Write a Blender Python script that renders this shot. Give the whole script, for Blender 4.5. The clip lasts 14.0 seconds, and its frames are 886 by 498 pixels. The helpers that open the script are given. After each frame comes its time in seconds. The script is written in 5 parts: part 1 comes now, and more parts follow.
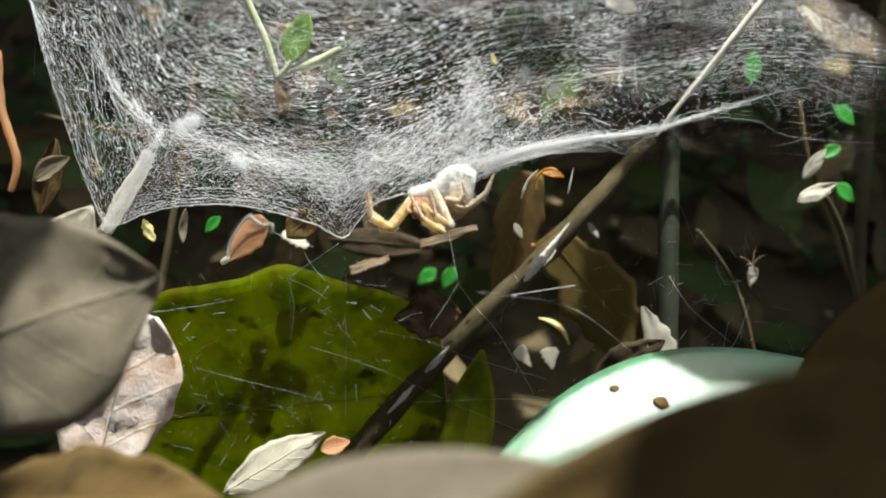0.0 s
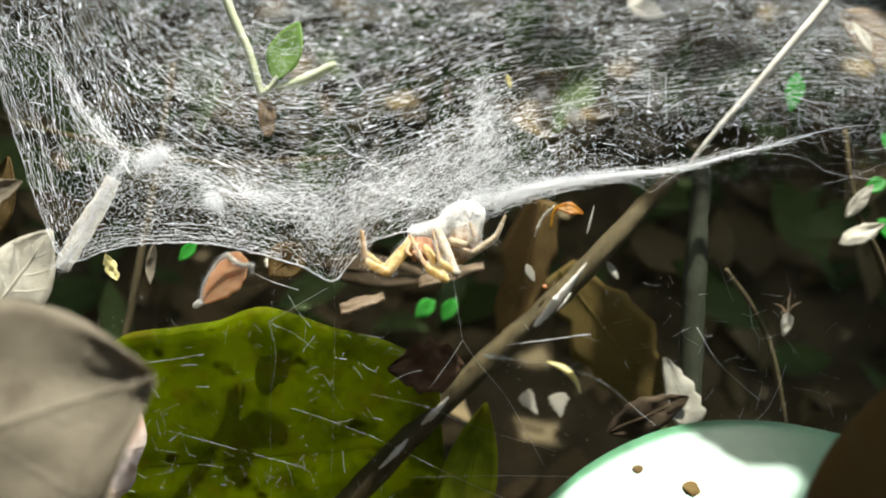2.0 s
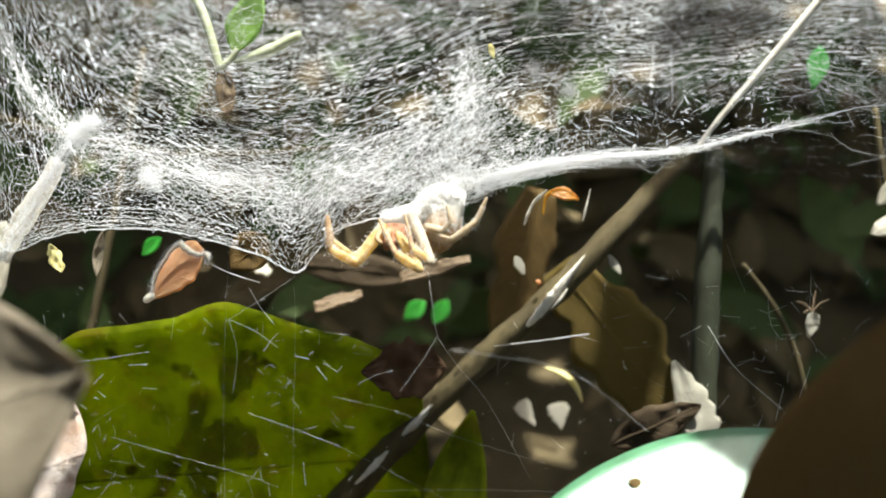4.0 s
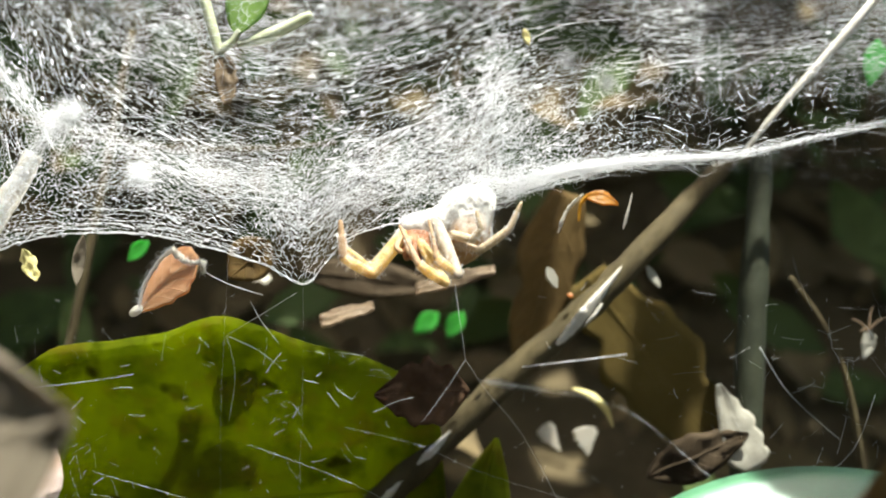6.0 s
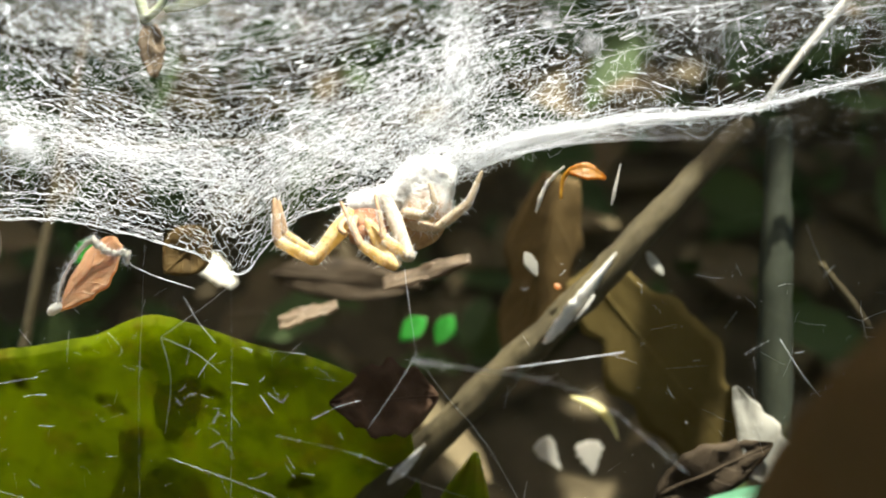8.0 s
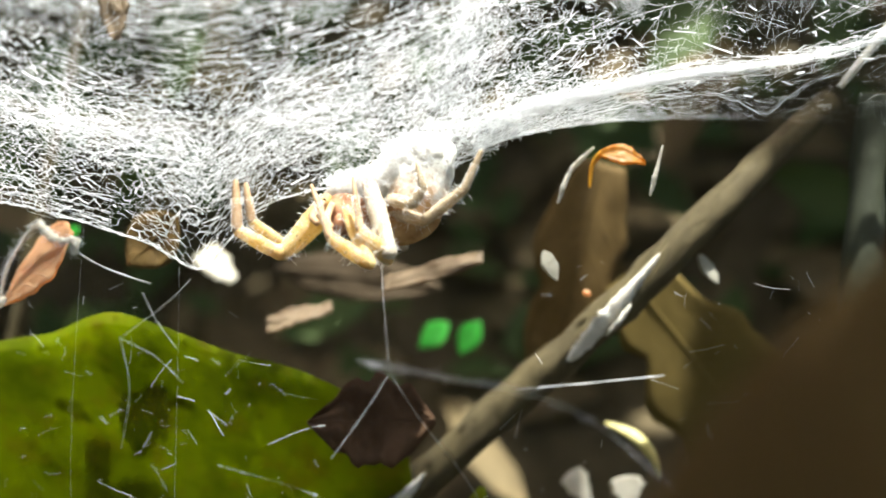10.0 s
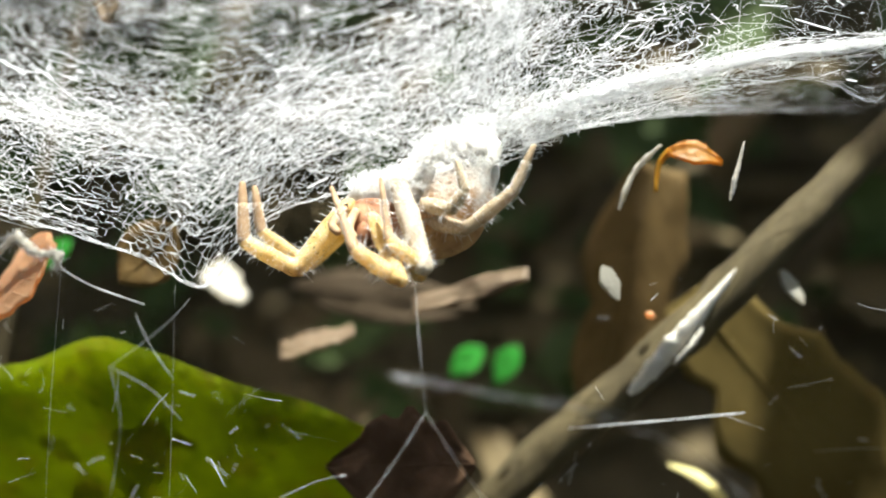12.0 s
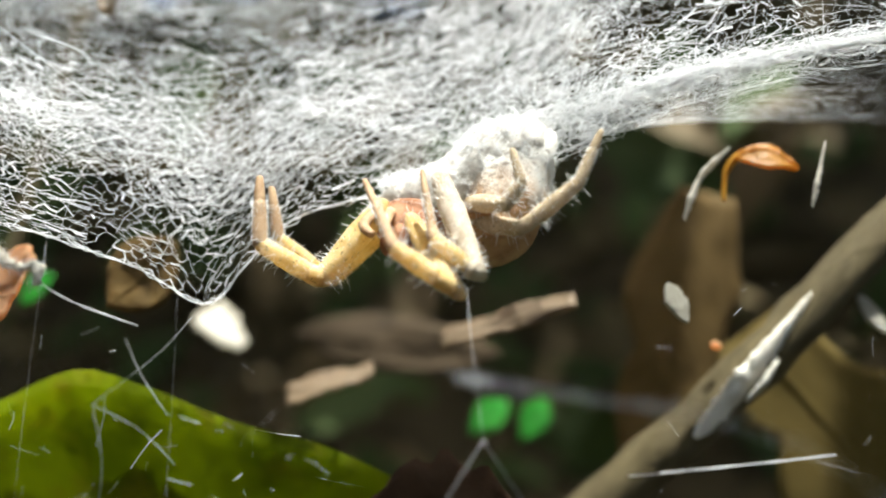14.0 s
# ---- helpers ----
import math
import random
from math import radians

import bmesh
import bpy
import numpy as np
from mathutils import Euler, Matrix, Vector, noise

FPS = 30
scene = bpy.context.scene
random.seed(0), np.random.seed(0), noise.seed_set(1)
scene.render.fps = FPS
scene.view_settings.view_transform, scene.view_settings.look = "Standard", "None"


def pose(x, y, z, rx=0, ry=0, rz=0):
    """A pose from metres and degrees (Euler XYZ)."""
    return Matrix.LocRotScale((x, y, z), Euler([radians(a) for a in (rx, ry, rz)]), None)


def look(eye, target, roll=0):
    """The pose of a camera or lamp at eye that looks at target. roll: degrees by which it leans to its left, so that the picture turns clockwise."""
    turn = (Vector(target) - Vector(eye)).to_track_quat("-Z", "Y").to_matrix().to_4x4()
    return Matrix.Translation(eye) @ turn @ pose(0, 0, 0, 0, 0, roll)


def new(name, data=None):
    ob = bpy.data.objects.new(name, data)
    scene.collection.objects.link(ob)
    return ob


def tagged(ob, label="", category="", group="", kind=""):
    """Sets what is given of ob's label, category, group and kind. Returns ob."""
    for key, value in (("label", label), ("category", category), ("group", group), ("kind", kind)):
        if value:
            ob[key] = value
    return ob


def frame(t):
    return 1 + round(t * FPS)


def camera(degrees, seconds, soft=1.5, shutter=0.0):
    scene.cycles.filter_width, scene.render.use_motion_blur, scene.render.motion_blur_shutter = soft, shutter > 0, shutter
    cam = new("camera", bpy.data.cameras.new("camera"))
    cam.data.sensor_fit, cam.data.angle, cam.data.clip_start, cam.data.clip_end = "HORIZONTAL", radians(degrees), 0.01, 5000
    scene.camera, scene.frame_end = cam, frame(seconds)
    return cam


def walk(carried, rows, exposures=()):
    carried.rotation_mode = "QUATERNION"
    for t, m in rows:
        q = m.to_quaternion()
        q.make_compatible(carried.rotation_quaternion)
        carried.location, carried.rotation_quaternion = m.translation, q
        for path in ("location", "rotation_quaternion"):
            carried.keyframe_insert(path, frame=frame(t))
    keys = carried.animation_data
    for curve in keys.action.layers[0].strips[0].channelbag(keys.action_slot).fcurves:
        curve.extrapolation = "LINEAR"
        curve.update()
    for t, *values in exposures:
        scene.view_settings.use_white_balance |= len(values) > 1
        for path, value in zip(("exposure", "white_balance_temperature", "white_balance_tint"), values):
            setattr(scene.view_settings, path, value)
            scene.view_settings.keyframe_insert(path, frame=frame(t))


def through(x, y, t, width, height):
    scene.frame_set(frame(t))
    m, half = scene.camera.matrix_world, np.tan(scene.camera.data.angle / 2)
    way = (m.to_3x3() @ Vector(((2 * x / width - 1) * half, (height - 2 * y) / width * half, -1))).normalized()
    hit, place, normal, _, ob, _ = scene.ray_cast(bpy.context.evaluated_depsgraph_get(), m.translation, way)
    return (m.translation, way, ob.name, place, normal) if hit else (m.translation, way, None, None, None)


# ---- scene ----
cam = camera(55.0, 14.0, 1.9)
FOCUS = new("focus_mark")
FOCUS.location = (-0.001, 0.0092, 0.0775)
cam.data.dof.use_dof, cam.data.dof.focus_object, cam.data.dof.aperture_fstop = True, FOCUS, 12.8
# where the camera stands (metres), what it looks at, and how far it leans
PATH = [
    (0.0, (0.00000, -0.13800, 0.07000), (-0.00000, -0.07800, 0.07000), -0.02),
    (0.5, (0.00961, -0.13456, 0.06960), (0.00695, -0.07462, 0.06987), -0.38),
    (1.0, (0.00922, -0.12991, 0.07357), (0.00653, -0.06997, 0.07283), 0.03),
    (1.5, (0.00881, -0.12632, 0.07965), (0.00608, -0.06640, 0.07815), 0.71),
    (2.0, (-0.00195, -0.12039, 0.08172), (-0.00133, -0.06043, 0.07967), 1.47),
    (2.5, (0.00835, -0.11965, 0.07605), (0.00628, -0.05969, 0.07598), 0.82),
    (3.0, (0.00424, -0.11607, 0.07790), (0.00357, -0.05608, 0.07748), 1.40),
    (3.2, (0.00665, -0.11440, 0.07486), (0.00529, -0.05442, 0.07502), 1.07),
    (5.3, (0.00585, -0.09909, 0.07943), (0.00372, -0.03915, 0.07796), 1.24),
    (5.5, (0.00468, -0.09865, 0.07755), (0.00292, -0.03868, 0.07698), 1.27),
    (6.0, (0.00091, -0.09403, 0.07755), (0.00006, -0.03404, 0.07710), 1.85),
    (6.5, (0.00286, -0.09115, 0.07774), (0.00181, -0.03116, 0.07721), 1.91),
    (7.0, (0.00702, -0.08803, 0.07642), (0.00455, -0.02809, 0.07686), 1.32),
    (7.5, (0.00581, -0.08431, 0.07399), (0.00321, -0.02439, 0.07539), 1.22),
    (7.7, (0.00802, -0.08249, 0.07176), (0.00447, -0.02263, 0.07377), 0.73),
    (9.8, (0.01913, -0.06371, 0.07285), (0.00828, -0.00471, 0.07395), 2.28),
    (10.0, (0.01925, -0.06275, 0.07241), (0.00780, -0.00388, 0.07403), 1.94),
    (10.5, (0.02046, -0.05854, 0.07206), (0.00735, -0.00001, 0.07366), 2.36),
    (11.0, (0.01754, -0.05611, 0.07190), (0.00523, 0.00258, 0.07376), 2.28),
    (11.5, (0.01712, -0.05347, 0.07232), (0.00425, 0.00509, 0.07470), 2.04),
    (12.0, (0.01514, -0.05162, 0.07227), (0.00243, 0.00694, 0.07522), 1.94),
    (12.5, (0.01578, -0.04886, 0.07270), (0.00267, 0.00962, 0.07558), 1.81),
    (13.0, (0.01529, -0.04616, 0.07293), (0.00107, 0.01206, 0.07590), 1.81),
    (13.5, (0.01069, -0.04517, 0.07013), (-0.00170, 0.01329, 0.07546), 1.98),
    (14.0, (0.00901, -0.04329, 0.06719), (-0.00238, 0.01487, 0.07656), 1.97),
]
walk(cam, [(t, look(eye, target, roll)) for t, eye, target, roll in PATH],
     exposures=[(0.0, 1.78, 6480, 3), (3.0, 2.16, 6480, 3), (7.5, 2.34, 6480, 3), (10.0, 2.52, 6380, 3), (14.0, 2.15, 6340, 3)])

# ---- world and sun ----
SUN = Vector((0.14, -0.24, 0.96)).normalized()   # towards the sun: high, a little before the web
world = bpy.data.worlds.new("sky")
world.use_nodes = True
scene.world = world
wn = world.node_tree
sky = wn.nodes.new("ShaderNodeTexSky")
sky.sky_type, sky.sun_disc = "NISHITA", False
sky.air_density, sky.dust_density, sky.ozone_density = 0.8, 4.0, 0.6
sky.sun_elevation = math.asin(SUN.z)
sky.sun_rotation = math.atan2(SUN.x, SUN.y)
wn.links.new(sky.outputs[0], wn.nodes["Background"].inputs[0])
wn.nodes["Background"].inputs[1].default_value = 0.15
sun_data = bpy.data.lights.new("sun", "SUN")
sun_data.energy, sun_data.angle, sun_data.color = 3.65, radians(0.53), (1.0, 0.98, 0.94)
sun = new("sun", sun_data)
sun.matrix_world = look(SUN * 3.0, (0, 0, 0))

# ---- helpers of this scene: everything is laid out in millimetres, z from 70 mm above the ground ----
MM, HIGH = 0.001, 70.0
rng = np.random.default_rng(7)


def P(p):
    return Vector((p[0] * MM, p[1] * MM, (p[2] + HIGH) * MM))


def thing(name, base, label, category, group=""):
    """An Empty at the thing's base, in millimetres."""
    ob = new(name)
    ob.empty_display_size = 0.004
    ob.location = P(base)
    return tagged(ob, label, category, group)


def origin_of(ob):
    at = Vector(ob.location)
    while ob.parent:
        ob = ob.parent
        at = at + ob.location
    return at


def to_mesh(name, bm, smooth=True):
    me = bpy.data.meshes.new(name)
    bmesh.ops.recalc_face_normals(bm, faces=bm.faces)
    bm.to_mesh(me)
    bm.free()
    if smooth:
        me.polygons.foreach_set("use_smooth", [True] * len(me.polygons))
    return me


def part(name, me, material, parent, label="", kind=""):
    """Links a mesh, or a bmesh, given in world metres, as one part under a thing or a part."""
    if isinstance(me, bmesh.types.BMesh):
        me = to_mesh(name, me)
    me.transform(Matrix.Translation(-origin_of(parent)))
    me.materials.clear()
    me.materials.append(material)
    ob = new(name, me)
    ob.parent = parent
    return tagged(ob, label, "", "", kind)


def single(name, me, material, base, label, category, group="", kind=""):
    """A thing of one mesh."""
    if isinstance(me, bmesh.types.BMesh):
        me = to_mesh(name, me)
    me.transform(Matrix.Translation(-P(base)))
    me.materials.clear()
    me.materials.append(material)
    ob = new(name, me)
    ob.location = P(base)
    return tagged(ob, label, category, group, kind)


def smooth_line(points, n):
    """n points along a smooth curve through the given ones (Catmull-Rom)."""
    q = np.array([points[0], *points, points[-1]], float)
    out = []
    for s in np.linspace(0, len(points) - 1 - 1e-6, n):
        i = int(s)
        f = s - i
        a, b, c, d = q[i], q[i + 1], q[i + 2], q[i + 3]
        out.append(0.5 * (2 * b + (c - a) * f + (2 * a - 5 * b + 4 * c - d) * f * f + (3 * b - a - 3 * c + d) * f ** 3))
    return np.array(out)


def tube(bm, pts, radii, n=8, rough=0.0, flat=1.0):
    """A closed tube along points in millimetres; rough: uneven skin; flat: squash across."""
    pts = [P(p) for p in pts]
    rings, side = [], None
    for i, p in enumerate(pts):
        ax = (pts[min(i + 1, len(pts) - 1)] - pts[max(i - 1, 0)]).normalized()
        if side is None:
            side = ax.orthogonal().normalized()
        side = (side - ax * side.dot(ax)).normalized()
        up = ax.cross(side)
        r = radii[i] * MM
        ring = []
        for k in range(n):
            a = 2 * math.pi * k / n
            rr = r * (1 + rough * noise.noise((p * 900) + Vector((k * 3.1, i * 0.7, 0))))
            ring.append(bm.verts.new(p + side * (rr * math.cos(a)) + up * (rr * flat * math.sin(a))))
        rings.append(ring)
    for a, b in zip(rings, rings[1:]):
        for k in range(n):
            bm.faces.new((a[k], a[(k + 1) % n], b[(k + 1) % n], b[k]))
    bm.faces.new(rings[0][::-1])
    bm.faces.new(rings[-1])
    return bm


def rod(points, radii, n=8, steps=14, rough=0.0, flat=1.0):
    line = smooth_line(points, steps)
    rs = np.interp(np.linspace(0, 1, steps), np.linspace(0, 1, len(radii)), radii)
    return tube(bmesh.new(), line, rs, n, rough, flat)


def blob(centre, radii, turn=(0, 0, 0), rough=0.0, scale=400, sub=3, shape=None):
    """A rounded body in millimetres, with an uneven skin."""
    bm = bmesh.new()
    bmesh.ops.create_icosphere(bm, subdivisions=sub, radius=1.0)
    m = pose(0, 0, 0, *turn).to_3x3()
    c = P(centre)
    for v in bm.verts:
        d = Vector(v.co)
        q = Vector((d.x * radii[0], d.y * radii[1], d.z * radii[2]))
        if shape:
            q = Vector(shape(d, q))
        q = m @ q * MM
        q *= 1 + rough * noise.noise((q + c) * scale)
        v.co = c + q
    return bm


def prisms(name, a, b, ra, rb=None):
    """Many thin three-sided strands from a to b (N x 3, millimetres) as one mesh."""
    a, b = np.asarray(a, float), np.asarray(b, float)
    ra = np.broadcast_to(ra, len(a)).astype(float)
    rb = ra if rb is None else np.broadcast_to(rb, len(a)).astype(float)
    ax = b - a
    ln = np.linalg.norm(ax, axis=1, keepdims=True)
    ok = ln[:, 0] > 1e-4
    a, b, ax, ln, ra, rb = a[ok], b[ok], ax[ok], ln[ok], ra[ok], rb[ok]
    ax = ax / ln
    ref = np.where(np.abs(ax[:, 2:3]) < 0.9, np.array([[0, 0, 1.0]]), np.array([[1.0, 0, 0]]))
    u = np.cross(ax, ref)
    u /= np.linalg.norm(u, axis=1, keepdims=True)
    w = np.cross(ax, u)
    n = len(a)
    v = np.empty((n, 6, 3))
    for k in range(3):
        c, s = math.cos(2.0944 * k), math.sin(2.0944 * k)
        v[:, k] = a + (u * c + w * s) * ra[:, None]
        v[:, k + 3] = b + (u * c + w * s) * rb[:, None]
    v[..., 2] += HIGH
    v *= MM
    quad = np.array([[0, 1, 4, 3], [1, 2, 5, 4], [2, 0, 3, 5]])
    f = (np.arange(n)[:, None, None] * 6 + quad[None]).reshape(-1)
    me = bpy.data.meshes.new(name)
    me.vertices.add(n * 6)
    me.vertices.foreach_set("co", v.reshape(-1))
    me.loops.add(len(f))
    me.loops.foreach_set("vertex_index", f.astype(np.int32))
    me.polygons.add(n * 3)
    me.polygons.foreach_set("loop_start", np.arange(0, n * 12, 4, dtype=np.int32))
    me.polygons.foreach_set("use_smooth", np.ones(n * 3, bool))
    me.update(calc_edges=True)
    return me


def chains(lines):
    """The segments of many polylines (K x M x 3)."""
    lines = np.asarray(lines, float)
    return lines[:, :-1].reshape(-1, 3), lines[:, 1:].reshape(-1, 3)


# ---- materials ----
def material(name):
    m = bpy.data.materials.new(name)
    m.use_nodes = True
    nt = m.node_tree
    nt.nodes.clear()
    return m, nt


def node(nt, kind, **values):
    n = nt.nodes.new(kind)
    for k, v in values.items():
        if k in n.inputs:
            n.inputs[k].default_value = v
    return n


def maths(nt, op, a, b=None, clamp=False):
    n = nt.nodes.new("ShaderNodeMath")
    n.operation, n.use_clamp = op, clamp
    for i, v in enumerate((a, b)):
        if v is None:
            continue
        if isinstance(v, (int, float)):
            n.inputs[i].default_value = v
        else:
            nt.links.new(v, n.inputs[i])
    return n.outputs[0]


def mix(nt, fac, a, b):
    n = nt.nodes.new("ShaderNodeMix")
    n.data_type = "RGBA"
    for i, v in ((0, fac), (6, a), (7, b)):
        if isinstance(v, (int, float)):
            n.inputs[i].default_value = v
        elif isinstance(v, tuple):
            n.inputs[i].default_value = (*v, 1)
        else:
            nt.links.new(v, n.inputs[i])
    return n.outputs[2]


def grain(nt, scale, detail=4.0, rough=0.6, vector=None):
    n = node(nt, "ShaderNodeTexNoise", Scale=scale, Detail=detail, Roughness=rough)
    if vector is None:
        vector = nt.nodes.new("ShaderNodeTexCoord").outputs["Object"]
    nt.links.new(vector, n.inputs["Vector"])
    return n.outputs[0]


def ramp(nt, value, lo, hi):
    n = nt.nodes.new("ShaderNodeMapRange")
    n.inputs[1].default_value, n.inputs[2].default_value = lo, hi
    nt.links.new(value, n.inputs[0])
    return n.outputs[0]


def finish(nt, colour, roughness=0.6, through=0.0, through_colour=None, height=None, bump=0.3, gloss=0.5, coat=0.0):
    """Ends a material: a surface, light let through, fine relief."""
    out = nt.nodes.new("ShaderNodeOutputMaterial")
    b = node(nt, "ShaderNodeBsdfPrincipled", Roughness=roughness)
    b.inputs["Specular IOR Level"].default_value = gloss
    b.inputs["Coat Weight"].default_value = coat
    b.inputs["Coat Roughness"].default_value = 0.48
    if isinstance(colour, tuple):
        b.inputs["Base Color"].default_value = (*colour, 1)
    else:
        nt.links.new(colour, b.inputs["Base Color"])
    normal = None
    if height is not None:
        bn = node(nt, "ShaderNodeBump", Strength=bump, Distance=0.0003)
        nt.links.new(height, bn.inputs["Height"])
        normal = bn.outputs[0]
        nt.links.new(normal, b.inputs["Normal"])
    last = b.outputs[0]
    if through > 0:
        tr = nt.nodes.new("ShaderNodeBsdfTranslucent")
        tc = through_colour if through_colour is not None else colour
        if isinstance(tc, tuple):
            tr.inputs[0].default_value = (*tc, 1)
        else:
            nt.links.new(tc, tr.inputs[0])
        ms = node(nt, "ShaderNodeMixShader", Fac=through)
        nt.links.new(b.outputs[0], ms.inputs[1])
        nt.links.new(tr.outputs[0], ms.inputs[2])
        last = ms.outputs[0]
    nt.links.new(last, out.inputs[0])


def leaf_material(name, dark, light, vein, through=0.3, through_colour=None, roughness=0.5, veins=9, spots=0.5, spot_colour=(0.03, 0.02, 0.01),
                  relief=0.5, gloss=0.5, coat=0.0, net=0.25, veining=0.7, blotch=0.0):
    m, nt = material(name)
    uv = nt.nodes.new("ShaderNodeUVMap")
    uv.uv_map = "blade"
    sep = nt.nodes.new("ShaderNodeSeparateXYZ")
    nt.links.new(uv.outputs[0], sep.inputs[0])
    u, v = sep.outputs[0], sep.outputs[1]
    av = maths(nt, "ABSOLUTE", maths(nt, "SUBTRACT", v, 0.5))
    wob = maths(nt, "MULTIPLY", grain(nt, 240), 0.035)
    t = maths(nt, "FRACT", maths(nt, "MULTIPLY", maths(nt, "ADD", maths(nt, "SUBTRACT", u, maths(nt, "MULTIPLY", av, 0.45)), wob), veins))
    d = maths(nt, "ABSOLUTE", maths(nt, "SUBTRACT", t, 0.5))
    side_vein = ramp(nt, d, 0.07, 0.0)
    mid = ramp(nt, av, 0.025, 0.012)
    lines = maths(nt, "MAXIMUM", maths(nt, "MULTIPLY", side_vein, 0.6), mid, True)
    vor = node(nt, "ShaderNodeTexVoronoi", Scale=900)
    vor.feature = "DISTANCE_TO_EDGE"
    nt.links.new(nt.nodes.new("ShaderNodeTexCoord").outputs["Object"], vor.inputs["Vector"])
    cells = ramp(nt, vor.outputs[0], 0.06, 0.0)
    big = ramp(nt, grain(nt, 70, 3), 0.35, 0.65)
    fine = ramp(nt, grain(nt, 700, 5), 0.25, 0.8)
    col = mix(nt, maths(nt, "ADD", maths(nt, "MULTIPLY", big, 0.65), maths(nt, "MULTIPLY", fine, 0.35)), dark, light)
    col = mix(nt, maths(nt, "MULTIPLY", cells, net), col, vein)
    col = mix(nt, maths(nt, "MULTIPLY", lines, veining), col, vein)
    stain = ramp(nt, grain(nt, 160, 2, 0.5), 0.64, 0.72)
    col = mix(nt, maths(nt, "MULTIPLY", stain, spots), col, spot_colour)
    if blotch:
        patch = maths(nt, "MULTIPLY", ramp(nt, grain(nt, 130, 3, 0.6), 0.48, 0.66), blotch)
        col = mix(nt, patch, col, tuple(c * 0.35 for c in dark))
        through_colour = mix(nt, patch, through_colour, tuple(c * 0.5 for c in dark))
        sere = maths(nt, "MULTIPLY", ramp(nt, grain(nt, 210, 4, 0.65), 0.52, 0.70), 0.45)
        col = mix(nt, sere, col, (0.30, 0.21, 0.03))
        through_colour = mix(nt, sere, through_colour, (0.36, 0.26, 0.03))
    h = maths(nt, "ADD", maths(nt, "MULTIPLY", lines, veining), maths(nt, "MULTIPLY", grain(nt, 1500, 4), 0.5))
    tc = through_colour
    if through_colour is not None:
        tc = mix(nt, maths(nt, "MULTIPLY", lines, veining * 0.7), through_colour, vein)
        tc = mix(nt, maths(nt, "MULTIPLY", big, 0.4), tc, dark)
        tc = mix(nt, maths(nt, "MULTIPLY", stain, spots), tc, spot_colour)
    finish(nt, col, roughness, through, tc, h, relief, gloss, coat)
    return m


def skin_material(name, dark, light, scale=300, through=0.0, roughness=0.7, bump=0.5, stretch=None, gloss=0.3, speck=0.0):
    m, nt = material(name)
    co = nt.nodes.new("ShaderNodeTexCoord").outputs["Object"]
    if stretch:
        mp = nt.nodes.new("ShaderNodeMapping")
        mp.inputs["Scale"].default_value = stretch
        nt.links.new(co, mp.inputs[0])
        co = mp.outputs[0]
    big, fine = grain(nt, scale, 3, 0.5, co), grain(nt, scale * 7, 5, 0.7, co)
    col = mix(nt, maths(nt, "ADD", maths(nt, "MULTIPLY", ramp(nt, big, 0.35, 0.68), 0.6), maths(nt, "MULTIPLY", ramp(nt, fine, 0.3, 0.75), 0.4)), dark, light)
    if speck:
        col = mix(nt, maths(nt, "MULTIPLY", ramp(nt, grain(nt, scale * 4, 2, 0.5, co), 0.62, 0.7), speck), col, tuple(c * 0.3 for c in dark))
    finish(nt, col, roughness, through, col if through else None, maths(nt, "ADD", big, maths(nt, "MULTIPLY", fine, 0.6)), bump, gloss)
    return m


def silk_material():
    m, nt = material("silk")
    col = mix(nt, grain(nt, 900, 2), (0.81, 0.81, 0.82), (0.93, 0.93, 0.93))
    finish(nt, col, 0.35, 0.58, (0.95, 0.95, 0.95), None, 0, 0.6)
    return m


SILK = silk_material()
SOIL = skin_material("soil", (0.034, 0.026, 0.012), (0.095, 0.070, 0.034), 60, 0, 0.95, 1.0)
GREEN = leaf_material("living_leaf", (0.085, 0.145, 0.007), (0.28, 0.29, 0.014), (0.14, 0.17, 0.012), 0.64, (0.40, 0.455, 0.024), 0.8, 9, 0.75, (0.05, 0.045, 0.008), 0.2, 0.08, veining=0.12, blotch=0.45)
WAXY = leaf_material("waxy_leaf", (0.03, 0.12, 0.05), (0.06, 0.20, 0.09), (0.08, 0.25, 0.12), 0.1, (0.1, 0.3, 0.05), 0.5, 11, 0.3, (0.01, 0.03, 0.01), 0.5, 1.0, 1.0, 0.1, veining=0.12)
SPRING = leaf_material("young_leaf", (0.11, 0.19, 0.04), (0.20, 0.32, 0.08), (0.32, 0.44, 0.16), 0.5, (0.25, 0.5, 0.05), 0.45, 8, 0.1)
BRIGHT = leaf_material("seedling_leaf", (0.03, 0.22, 0.02), (0.06, 0.36, 0.04), (0.10, 0.45, 0.08), 0.5, (0.08, 0.65, 0.05), 0.5, 6, 0.0)
DRY = leaf_material("dry_leaf", (0.11, 0.072, 0.04), (0.22, 0.155, 0.09), (0.28, 0.21, 0.125), 0.25, (0.38, 0.21, 0.08), 0.65, 8, 0.5, (0.05, 0.03, 0.02), 0.9)
GREY_DRY = leaf_material("weathered_leaf", (0.10, 0.078, 0.05), (0.21, 0.175, 0.12), (0.24, 0.20, 0.145), 0.36, (0.40, 0.31, 0.17), 0.75, 7, 0.5, (0.07, 0.045, 0.025), 1.1, net=0.12, veining=0.28)
OLIVE_DRY = leaf_material("olive_leaf", (0.095, 0.066, 0.017), (0.165, 0.118, 0.032), (0.24, 0.17, 0.05), 0.3, (0.28, 0.20, 0.04), 0.8, 8, 0.4, (0.05, 0.035, 0.02), 0.5, 0.2, net=0.05, veining=0.12)
